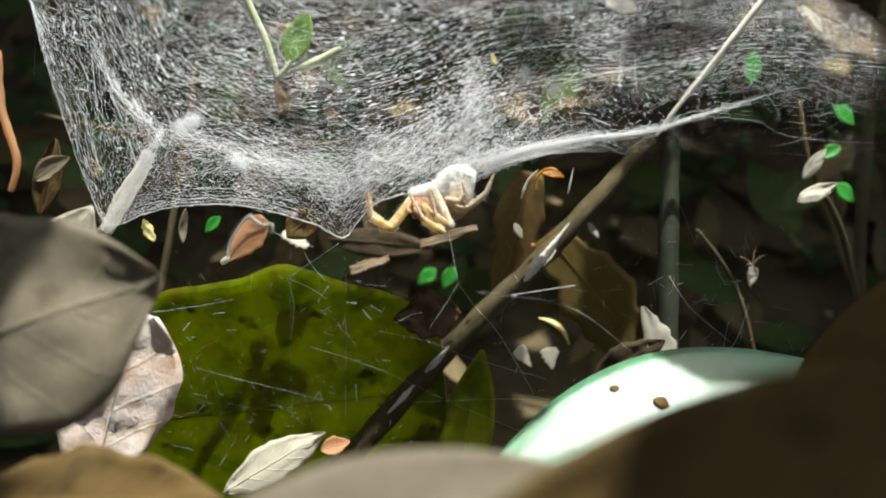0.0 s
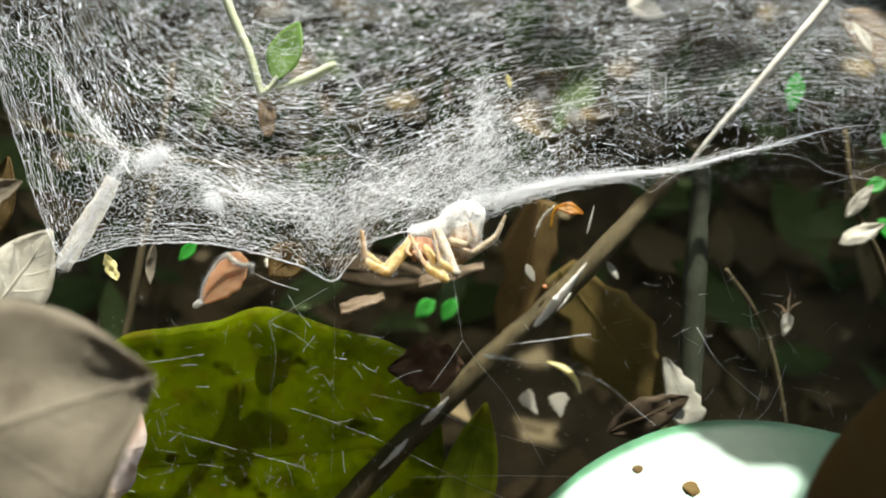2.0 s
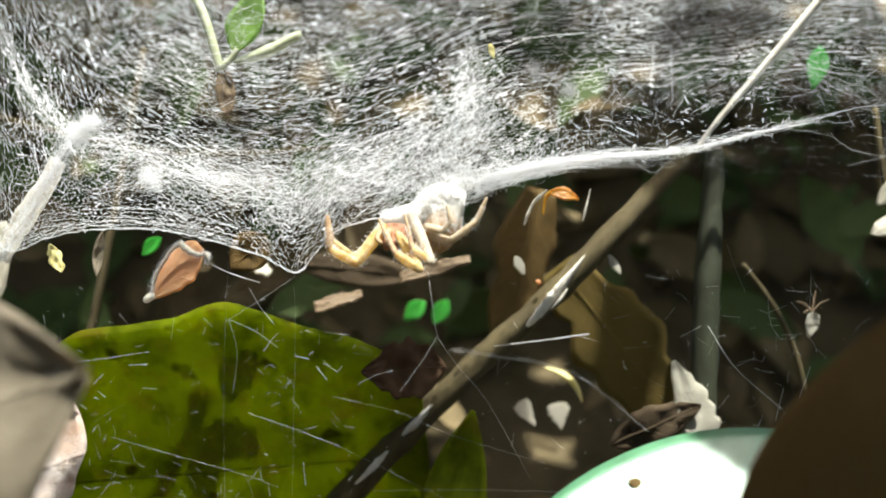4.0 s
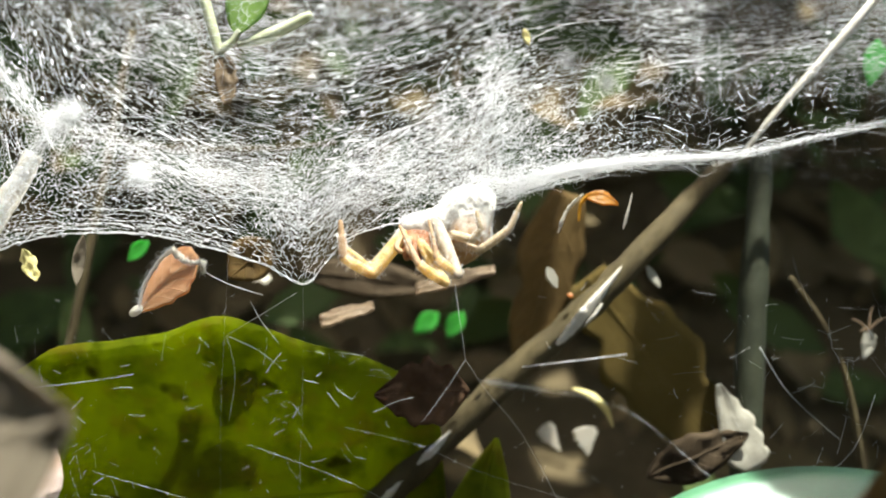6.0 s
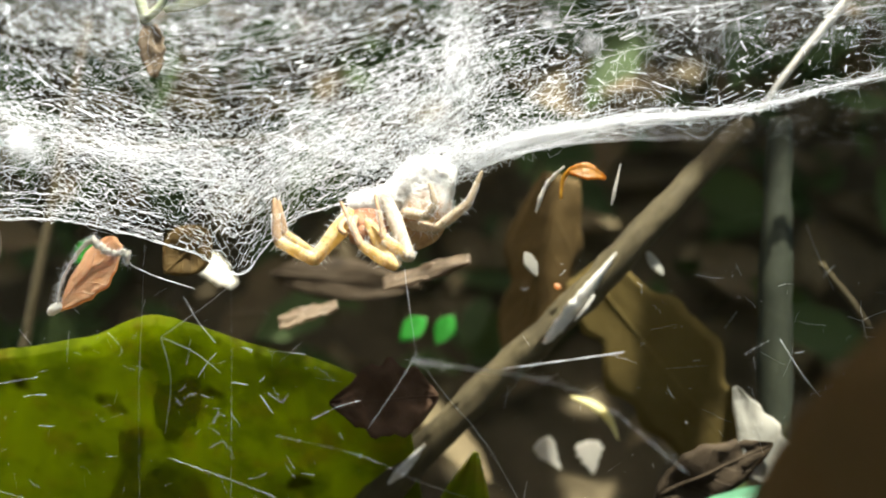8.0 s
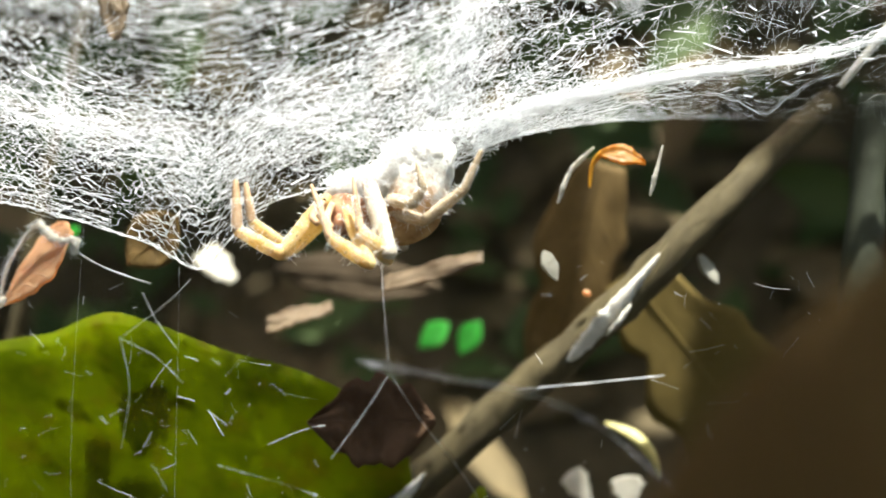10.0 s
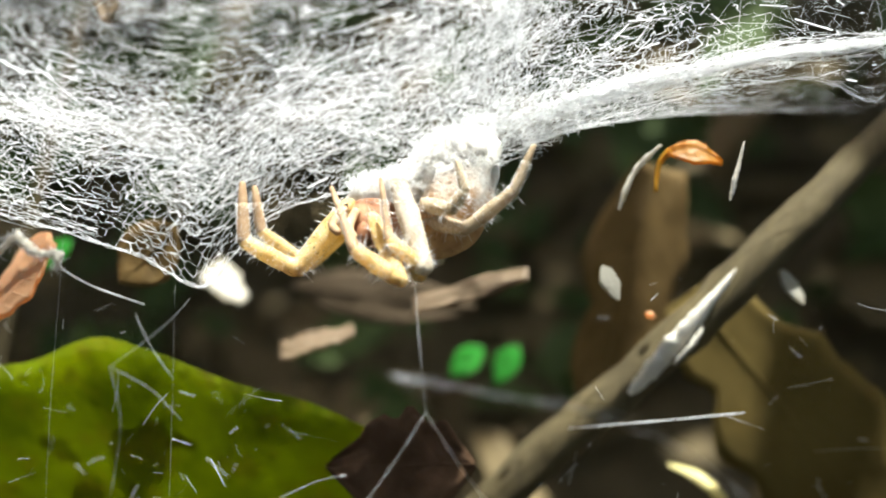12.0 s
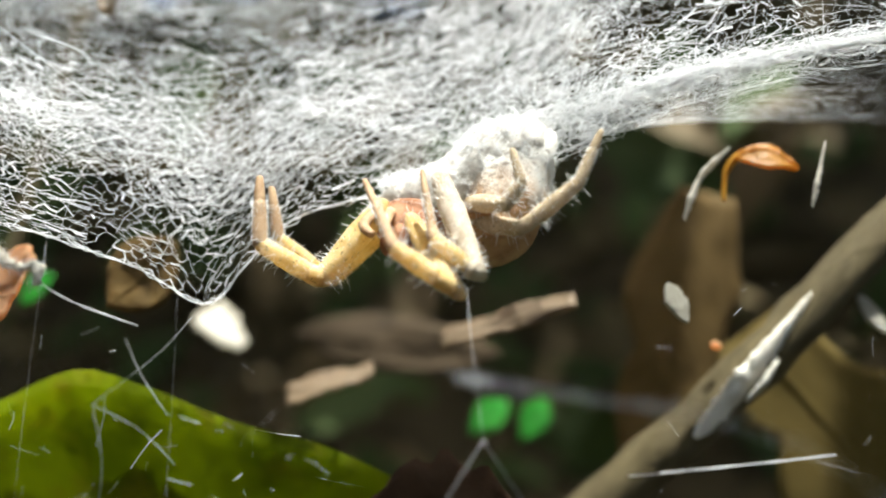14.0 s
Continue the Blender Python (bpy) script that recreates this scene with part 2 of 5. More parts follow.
DARK_DRY = leaf_material("dark_leaf", (0.054, 0.033, 0.010), (0.108, 0.067, 0.019), (0.14, 0.09, 0.03), 0.15, (0.16, 0.08, 0.02), 0.8, 7, 0.4, (0.02, 0.012, 0.006), 0.7, 0.2)
# the dark dry leaf again, with shade put into its colour
SHADED_DRY = leaf_material("shaded_leaf", (0.026, 0.018, 0.010), (0.062, 0.043, 0.024), (0.08, 0.058, 0.034), 0.1, (0.06, 0.04, 0.02), 0.85, 6, 0.4, (0.01, 0.008, 0.006), 0.6, 0.15)
MAROON = leaf_material("maroon_leaf", (0.052, 0.028, 0.015), (0.115, 0.064, 0.034), (0.14, 0.085, 0.045), 0.15, (0.15, 0.04, 0.03), 0.85, 6, 0.4, (0.02, 0.01, 0.01), 0.6, 0.2, net=0.05, veining=0.15)
PALE = leaf_material("bleached_leaf", (0.42, 0.38, 0.29), (0.62, 0.58, 0.48), (0.68, 0.63, 0.52), 0.35, (0.65, 0.58, 0.42), 0.6, 6, 0.3, (0.25, 0.19, 0.12), 0.7)
RUSSET = leaf_material("russet_leaf", (0.50, 0.29, 0.14), (0.74, 0.50, 0.30), (0.68, 0.48, 0.30), 0.62, (0.90, 0.48, 0.20), 0.6, 6, 0.35, (0.16, 0.08, 0.05), 0.8)
BLEACHED = leaf_material("bleached_brown_leaf", (0.52, 0.31, 0.19), (0.94, 0.92, 0.90), (0.28, 0.15, 0.08), 0.2, (0.75, 0.52, 0.34), 0.35, 5, 0.8, (0.20, 0.09, 0.04), 1.0, 0.8, veining=0.3, net=0.1, blotch=0.4)
ORANGE = leaf_material("orange_bract", (0.26, 0.11, 0.005), (0.44, 0.21, 0.012), (0.52, 0.28, 0.03), 0.5, (0.75, 0.34, 0.02), 0.5, 5, 0.2)
BRACT = skin_material("bract_skin", (0.42, 0.18, 0.008), (0.62, 0.32, 0.02), 500, 0.4, 0.5, 0.5)
BROWN = leaf_material("brown_leaf", (0.060, 0.036, 0.011), (0.105, 0.064, 0.019), (0.14, 0.09, 0.03), 0.35, (0.36, 0.19, 0.03), 0.8, 7, 0.4, (0.03, 0.018, 0.008), 0.7, 0.2)
SCRAP = leaf_material("withered_scrap", (0.29, 0.27, 0.21), (0.48, 0.45, 0.37), (0.52, 0.48, 0.40), 0.35, (0.5, 0.45, 0.34), 0.7, 6, 0.5, (0.18, 0.14, 0.09), 0.8, 0.3, net=0.05, veining=0.12)
RIM = skin_material("pale_rim", (0.66, 0.60, 0.48), (0.86, 0.82, 0.74), 500, 0.4, 0.8, 0.8)
YELLOW = skin_material("yellow_leaf", (0.50, 0.42, 0.14), (0.74, 0.68, 0.34), 400, 0.3, 0.6, 0.4)
BARK = skin_material("twig_bark", (0.044, 0.033, 0.014), (0.094, 0.072, 0.031), 260, 0, 0.85, 1.0, (1, 1, 0.3))
DEADWOOD = skin_material("bare_wood", (0.46, 0.42, 0.34), (0.70, 0.66, 0.57), 300, 0, 0.7, 0.8)
DIM_STEM = skin_material("dull_stem", (0.024, 0.027, 0.014), (0.044, 0.048, 0.026), 240, 0.1, 0.7, 0.4)
STEM = skin_material("green_stem", (0.32, 0.35, 0.20), (0.56, 0.58, 0.42), 240, 0.2, 0.6, 0.4)
LEG = skin_material("leg_cuticle", (0.60, 0.40, 0.12), (0.93, 0.77, 0.42), 900, 0.55, 0.5, 0.4, None, 0.4, 0.8)
LEG_GREY = skin_material("hairy_leg", (0.36, 0.26, 0.15), (0.68, 0.56, 0.39), 1100, 0.35, 0.7, 0.6, None, 0.3, 0.6)
LEG_WHITE = skin_material("silvery_leg", (0.40, 0.31, 0.21), (0.76, 0.68, 0.56), 1100, 0.35, 0.75, 0.6, None, 0.3, 0.5)
LEG_TIP = skin_material("leg_end", (0.36, 0.22, 0.12), (0.64, 0.46, 0.28), 900, 0.35, 0.55, 0.4)
HEAD = skin_material("carapace", (0.28, 0.11, 0.05), (0.58, 0.29, 0.15), 700, 0.2, 0.6, 0.7, None, 0.4, 0.4)
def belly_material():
    """Brown mottled skin, pale towards the top: pale down with sun glare painted in."""
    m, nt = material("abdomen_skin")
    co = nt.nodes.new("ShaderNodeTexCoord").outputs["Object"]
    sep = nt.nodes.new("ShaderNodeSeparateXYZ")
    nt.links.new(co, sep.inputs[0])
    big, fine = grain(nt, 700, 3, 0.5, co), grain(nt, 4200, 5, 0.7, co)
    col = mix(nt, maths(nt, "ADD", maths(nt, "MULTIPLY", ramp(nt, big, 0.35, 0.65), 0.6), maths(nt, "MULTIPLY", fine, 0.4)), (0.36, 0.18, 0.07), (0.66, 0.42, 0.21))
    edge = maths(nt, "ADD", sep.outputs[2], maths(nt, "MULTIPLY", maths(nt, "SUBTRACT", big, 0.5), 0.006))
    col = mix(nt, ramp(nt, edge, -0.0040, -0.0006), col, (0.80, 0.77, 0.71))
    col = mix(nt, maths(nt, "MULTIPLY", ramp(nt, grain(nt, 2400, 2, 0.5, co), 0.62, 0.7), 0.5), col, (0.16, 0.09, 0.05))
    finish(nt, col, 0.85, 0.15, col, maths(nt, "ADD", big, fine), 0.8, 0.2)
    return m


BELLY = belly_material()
DOWN = skin_material("pale_down", (0.56, 0.51, 0.44), (0.91, 0.89, 0.86), 1500, 0.3, 0.9, 1.0, None, 0.15, 0.35)
HAIR = skin_material("bristle", (0.76, 0.68, 0.54), (0.92, 0.88, 0.80), 900, 0.4, 0.5, 0.0)

WHITE_HAIR = skin_material("white_hair", (0.88, 0.87, 0.84), (0.96, 0.95, 0.93), 900, 0.5, 0.5, 0.0)


# ---- leaves ----
def blade_mesh(name, base, tip, up, width, cup=0.0, arch=0.0, wave=0.0, ragged=0.0, thick=0.3, nu=18, nv=8, fat=0.45, fold=0.0, notch=(), seed=0, blunt=0.0, curl=0.0):
    """A leaf blade with thickness. cup: edges raised; arch: bowed along its length; fat: where it is widest; curl: tip bent over."""
    a, b, n = Vector(base), Vector(tip), Vector(up)
    ax = b - a
    length = ax.length
    ax.normalize()
    n = (n - ax * n.dot(ax)).normalized()
    side = ax.cross(n)
    bm = bmesh.new()
    uvl = bm.loops.layers.uv.new("blade")
    grids = []
    k = math.log(0.5) / math.log(fat)
    uvs = {}
    for layer in (0, 1):
        rows = []
        for i in range(nu + 1):
            u = i / nu
            h = width / 2 * max(math.sin(math.pi * (blunt * 0.5 + u * (1 - blunt)) ** k), 0.03) ** 0.8
            row = []
            for j in range(nv + 1):
                v = 2 * j / nv - 1
                s = Vector((u * 3 + seed * 7.3, v * 1.5, seed * 1.7))
                hh = h * (1 + (ragged * noise.noise(Vector((u * 9, (v > 0) * 5 + seed * 3.1, 0))) if abs(v) > 0.7 else 0))
                for nuu, nvv, depth in notch:
                    if v * nvv > 0:
                        hh *= 1 - depth * math.exp(-((u - nuu) / 0.06) ** 2) * (abs(v) > 0.4)
                z = cup * v * v * (h / (width / 2)) + arch * math.sin(math.pi * u) + fold * abs(v) + wave * noise.noise(s) + 0.4 * wave * noise.noise(s * 3.1)
                x = u * length
                if curl:
                    ang = curl * max(u - 0.35, 0)
                    x = length * (min(u, 0.35) + (math.sin(ang) / curl if ang else 0))
                    z += length * ((1 - math.cos(ang)) / curl if ang else 0)
                p = a + ax * x + side * (hh * v) + n * (z - layer * thick)
                vert = bm.verts.new(P(p))
                uvs[vert] = (u, (v + 1) / 2)
                row.append(vert)
            rows.append(row)
        grids.append(rows)
    t, d = grids
    for i in range(nu):
        for j in range(nv):
            bm.faces.new((t[i][j], t[i + 1][j], t[i + 1][j + 1], t[i][j + 1]))
            bm.faces.new((d[i][j], d[i][j + 1], d[i + 1][j + 1], d[i + 1][j]))
    for i in range(nu):
        bm.faces.new((t[i][0], d[i][0], d[i + 1][0], t[i + 1][0]))
        bm.faces.new((t[i][nv], t[i + 1][nv], d[i + 1][nv], d[i][nv]))
    for j in range(nv):
        bm.faces.new((t[0][j], t[0][j + 1], d[0][j + 1], d[0][j]))
        bm.faces.new((t[nu][j], d[nu][j], d[nu][j + 1], t[nu][j + 1]))
    for f in bm.faces:
        for lp in f.loops:
            lp[uvl].uv = uvs[lp.vert]
    mid = [np.array((t[i][nv // 2].co - Vector((0, 0, HIGH * MM))) / MM) for i in range(nu + 1)]
    return to_mesh(name, bm), mid


def leaf(name, base, tip, up, width, mat, label, category="leaf", group="", rib=0.35, rib_mat=None, stalk=None, stalk_r=0.5, **shape):
    """A leaf: blade, midrib and, where given, its stalk."""
    top = thing(name, base, label, category, group)
    me, mid = blade_mesh("blade", base, tip, up, width, **shape)
    part("blade", me, mat, top)
    if rib:
        line = [mid[i] for i in range(0, len(mid), 2)]
        part("midrib", tube(bmesh.new(), line, np.linspace(rib, rib * 0.25, len(line)), 6), rib_mat or mat, top)
    if stalk:
        part("leaf_stalk", rod([base, *stalk], [stalk_r, stalk_r * 0.8], 7, 10), rib_mat or mat, top)
    return top


# ---- ground and bank ----
def ground_height(x, y):
    """Millimetres above the flat ground: a litter-covered bank rises behind the web."""
    r = min(max((y - 85) / 260, 0), 1)
    h = 250 * r * r * (3 - 2 * r)
    if abs(x) < 900 and abs(y) < 900:
        h += 9 * noise.noise(Vector((x * 0.02, y * 0.02, 1))) + 3 * noise.noise(Vector((x * 0.09, y * 0.09, 5)))
    return h


def build_ground():
    near = np.linspace(-400, 500, 76)
    far = np.array([-60000, -15000, -4000, -1200])
    axis = np.concatenate([far, near, -far[::-1]])
    bm = bmesh.new()
    rows = [[bm.verts.new((x * MM, y * MM, ground_height(x, y) * MM)) for x in axis] for y in axis]
    for i in range(len(axis) - 1):
        for j in range(len(axis) - 1):
            bm.faces.new((rows[i][j], rows[i][j + 1], rows[i + 1][j + 1], rows[i + 1][j]))
    ob = new("ground", to_mesh("ground", bm))
    ob.data.materials.append(SOIL)
    tagged(ob, "dark damp soil rising to a shaded bank", "ground", "", "structure")


build_ground()


def leaf_cloud(name, places, mats, label, category):
    """Many leaves joined in one mesh of a kind nobody would count. places: centre, axis, normal, length, width."""
    verts, faces, index = [], [], []
    prof = [(0, 0.05), (0.25, 0.42), (0.55, 0.5), (0.8, 0.3), (1, 0.03)]
    for c, ax, n, ln, wd, k in places:
        ax, n = Vector(ax).normalized(), Vector(n)
        n = (n - ax * n.dot(ax)).normalized()
        s = ax.cross(n)
        o = len(verts)
        bend = rng.uniform(-0.2, 0.35) * wd
        twist = rng.uniform(-0.25, 0.25)
        for u, h in prof:
            mid = Vector(c) + ax * ((u - 0.5) * ln) + n * (bend * math.sin(math.pi * u))
            for v in (-1, 0, 1):
                p = mid + s * (h * wd * v) + n * (abs(v) * 0.12 * wd + v * twist * h * wd)
                verts.append(P(p))
        for i in range(4):
            for j in range(2):
                a = o + i * 3 + j
                faces.append((a, a + 1, a + 4, a + 3))
                index.append(k)
    me = bpy.data.meshes.new(name)
    me.from_pydata(verts, [], faces)
    me.polygons.foreach_set("material_index", index)
    me.polygons.foreach_set("use_smooth", [True] * len(faces))
    for m in mats:
        me.materials.append(m)
    ob = new(name, me)
    return tagged(ob, label, category, "", "stuff")


def litter_material(name, a, b, c, through=0.2):
    m, nt = material(name)
    geo = nt.nodes.new("ShaderNodeNewGeometry")
    r = geo.outputs["Random Per Island"]
    col = mix(nt, r, a, b)
    col = mix(nt, ramp(nt, grain(nt, 220, 4), 0.4, 0.7), col, c)
    finish(nt, col, 0.75, through, col, grain(nt, 900, 4), 0.6, 0.3)
    return m


LITTER = litter_material("mixed_litter", (0.070, 0.047, 0.020), (0.17, 0.125, 0.056), (0.10, 0.074, 0.032))
UNDERGROWTH = litter_material("undergrowth", (0.038, 0.058, 0.016), (0.08, 0.12, 0.030), (0.05, 0.072, 0.020), 0.3)
SHADE_LEAF = litter_material("shade_leaf", (0.03, 0.06, 0.012), (0.06, 0.10, 0.02), (0.04, 0.07, 0.015), 0.2)


def build_litter():
    spots = []
    for i in range(1500):
        x, y = rng.uniform(-330, 330), rng.uniform(-160, 380)
        if y < 40 and abs(x) < 60 and rng.uniform() < 0.3:
            continue
        z = ground_height(x, y) - HIGH + rng.uniform(0, 7)
        a = rng.uniform(0, 2 * math.pi)
        slope = 0.9 if y > 90 else 0.0
        n = Vector((rng.normal(0, 0.35), -slope + rng.normal(0, 0.35), 1)).normalized()
        ln = rng.uniform(14, 42)
        spots.append(((x, y, z), (math.cos(a), math.sin(a), slope * math.sin(a)), n, ln, ln * rng.uniform(0.35, 0.6), int(rng.uniform() < 0.16)))
    leaf_cloud("leaf_litter", spots, [LITTER, UNDERGROWTH], "brown fallen leaves covering the shaded soil", "leaf litter")
    low = []
    for i in range(420):
        x, y = rng.uniform(-260, 260), rng.uniform(75, 210)
        z = rng.uniform(-55, 40) + (y - 75) * 0.45
        a = rng.uniform(0, 2 * math.pi)
        ln = rng.uniform(8, 26)
        low.append(((x, y, z), (math.cos(a), 0.4 * math.sin(a), math.sin(a)), (rng.normal(0, 0.5), -1, rng.normal(0.3, 0.5)), ln, ln * rng.uniform(0.3, 0.6), int(rng.uniform() < 0.62)))
    leaf_cloud("undergrowth", low, [LITTER, UNDERGROWTH], "dim tangled green and brown undergrowth on the bank", "undergrowth")


build_litter()

# sun gaps in the added unseen leaves overhead: the spot each lights, radius (mm)
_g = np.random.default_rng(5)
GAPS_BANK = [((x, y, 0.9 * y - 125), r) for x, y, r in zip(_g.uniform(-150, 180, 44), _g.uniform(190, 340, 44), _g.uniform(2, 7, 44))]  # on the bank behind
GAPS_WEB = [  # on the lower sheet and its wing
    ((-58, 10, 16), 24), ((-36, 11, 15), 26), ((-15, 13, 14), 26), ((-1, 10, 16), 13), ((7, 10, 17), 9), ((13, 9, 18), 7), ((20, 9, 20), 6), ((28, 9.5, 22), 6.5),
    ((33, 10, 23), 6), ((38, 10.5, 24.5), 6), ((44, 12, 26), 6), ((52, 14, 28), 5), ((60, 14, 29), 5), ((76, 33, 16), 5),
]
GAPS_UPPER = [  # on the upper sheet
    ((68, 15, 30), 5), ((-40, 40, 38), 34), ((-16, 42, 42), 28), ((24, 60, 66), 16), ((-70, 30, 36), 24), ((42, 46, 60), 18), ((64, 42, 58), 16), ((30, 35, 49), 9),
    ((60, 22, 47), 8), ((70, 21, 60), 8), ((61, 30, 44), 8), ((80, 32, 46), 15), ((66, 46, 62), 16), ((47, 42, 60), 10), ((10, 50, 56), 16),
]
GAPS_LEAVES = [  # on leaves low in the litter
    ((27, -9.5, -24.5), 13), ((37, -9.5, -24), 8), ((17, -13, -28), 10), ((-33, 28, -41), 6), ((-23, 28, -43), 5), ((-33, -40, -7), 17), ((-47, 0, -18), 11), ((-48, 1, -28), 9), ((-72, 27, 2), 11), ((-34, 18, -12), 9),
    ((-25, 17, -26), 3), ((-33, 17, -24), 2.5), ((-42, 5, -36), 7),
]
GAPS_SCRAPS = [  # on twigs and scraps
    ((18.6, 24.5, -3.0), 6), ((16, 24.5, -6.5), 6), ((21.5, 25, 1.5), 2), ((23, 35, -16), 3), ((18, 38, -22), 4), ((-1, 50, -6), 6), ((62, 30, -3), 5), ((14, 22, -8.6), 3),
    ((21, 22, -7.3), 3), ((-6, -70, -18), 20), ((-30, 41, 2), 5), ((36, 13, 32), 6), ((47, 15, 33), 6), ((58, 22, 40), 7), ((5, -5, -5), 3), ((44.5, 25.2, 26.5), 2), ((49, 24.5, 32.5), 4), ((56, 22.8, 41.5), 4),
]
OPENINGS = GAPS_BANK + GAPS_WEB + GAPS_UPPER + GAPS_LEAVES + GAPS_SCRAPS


# unseen leaves overhead, added to shade all but the chosen sun spots
def build_shade_leaves():
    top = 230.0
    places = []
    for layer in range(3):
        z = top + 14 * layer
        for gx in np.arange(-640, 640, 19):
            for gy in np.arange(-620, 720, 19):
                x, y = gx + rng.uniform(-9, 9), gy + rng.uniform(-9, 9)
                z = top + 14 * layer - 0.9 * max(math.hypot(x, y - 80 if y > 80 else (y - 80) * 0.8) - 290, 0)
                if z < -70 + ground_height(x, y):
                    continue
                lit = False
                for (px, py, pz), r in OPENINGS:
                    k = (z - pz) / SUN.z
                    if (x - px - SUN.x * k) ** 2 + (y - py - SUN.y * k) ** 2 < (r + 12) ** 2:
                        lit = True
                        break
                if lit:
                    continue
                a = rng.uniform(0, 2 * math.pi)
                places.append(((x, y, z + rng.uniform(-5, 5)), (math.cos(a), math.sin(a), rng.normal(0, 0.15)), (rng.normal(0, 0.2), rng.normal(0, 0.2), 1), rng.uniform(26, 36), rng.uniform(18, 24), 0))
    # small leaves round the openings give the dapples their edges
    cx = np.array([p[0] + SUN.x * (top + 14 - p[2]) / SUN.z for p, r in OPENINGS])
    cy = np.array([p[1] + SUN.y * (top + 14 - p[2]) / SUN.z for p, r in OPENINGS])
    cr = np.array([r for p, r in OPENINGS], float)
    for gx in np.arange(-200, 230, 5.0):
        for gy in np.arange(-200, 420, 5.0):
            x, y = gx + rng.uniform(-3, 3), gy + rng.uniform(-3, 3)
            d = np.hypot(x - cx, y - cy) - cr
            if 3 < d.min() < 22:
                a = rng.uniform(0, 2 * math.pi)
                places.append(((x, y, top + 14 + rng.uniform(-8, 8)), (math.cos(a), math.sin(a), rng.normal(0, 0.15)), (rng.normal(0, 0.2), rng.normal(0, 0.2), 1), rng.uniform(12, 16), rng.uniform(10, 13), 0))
    leaf_cloud("added_shade_leaves", places, [SHADE_LEAF], "unseen green leaves overhead, added to shade and dapple the web", "foliage")


build_shade_leaves()

# ---- the spider's web ----
MOVING, CORD = {}, []
EDGE = [(-76, 11, 62), (-71, 10, 40), (-66, 9, 24), (-61, 8, 11), (-57, 7, 4.3), (-50, 5, 6.0), (-44, 4, 7.2), (-35, 4, 7.4), (-28, 5, 6.1), (-21.5, 8, 4.0),
        (-17.4, 9.5, 1.9), (-14.6, 10, 5.0), (-12, 10.5, 7.8), (-8, 11.5, 9.4), (-3, 13, 10.2), (3, 13.5, 11.4), (7, 11.5, 13.0), (12, 11, 14.8), (20, 12, 17.2), (26, 13, 18.4), (29.5, 14, 18.2), (32.2, 14.5, 17.0),
        (34.5, 14.5, 18.8), (38, 15, 20.6), (44, 16, 22.9), (51, 17, 23.9), (58, 18, 23.2), (63, 19, 21.0), (75, 21, 20), (90, 23, 20)]
RISE = [(0, 0), (0.6, 4), (1.6, 8), (4, 13), (9, 19), (18, 27), (32, 39), (48, 53), (66, 70)]
_e, _r = smooth_line(EDGE, 260), np.array(RISE, float)
_rs = np.concatenate([[0], np.cumsum(np.hypot(*np.diff(_r, axis=0).T))])
SPAN = float(_rs[-1])


def sheet(x, s):
    """Points of the web's sheet: x across (mm), s up the sheet from its lower lip (mm)."""
    x, s = np.broadcast_arrays(np.asarray(x, float), np.asarray(s, float))
    ey, ez = np.interp(x, _e[:, 0], _e[:, 1]), np.interp(x, _e[:, 0], _e[:, 2])
    # the scallops of the lip fade out higher up
    sx = np.linspace(-76, 90, 84)
    base = np.interp(sx, _e[:, 0], _e[:, 2])
    wide = np.array([np.mean(base[max(0, i - 7):i + 8]) for i in range(len(sx))])
    ez2 = np.interp(x, sx, wide)
    f = np.clip(s / 14, 0, 1)
    z = ez * (1 - f) + ez2 * f + np.interp(s, _rs, _r[:, 1])
    y = ey + np.interp(s, _rs, _r[:, 0])
    z = z + 1.3 * np.sin(x * 0.09 + s * 0.05) * np.clip(s / 20, 0, 1)
    y = y + 2.0 * np.sin(x * 0.06 - s * 0.04) * np.clip(s / 20, 0, 1)
    return np.stack([x + 0.10 * s * (x + 5) / 60, y, z], -1)


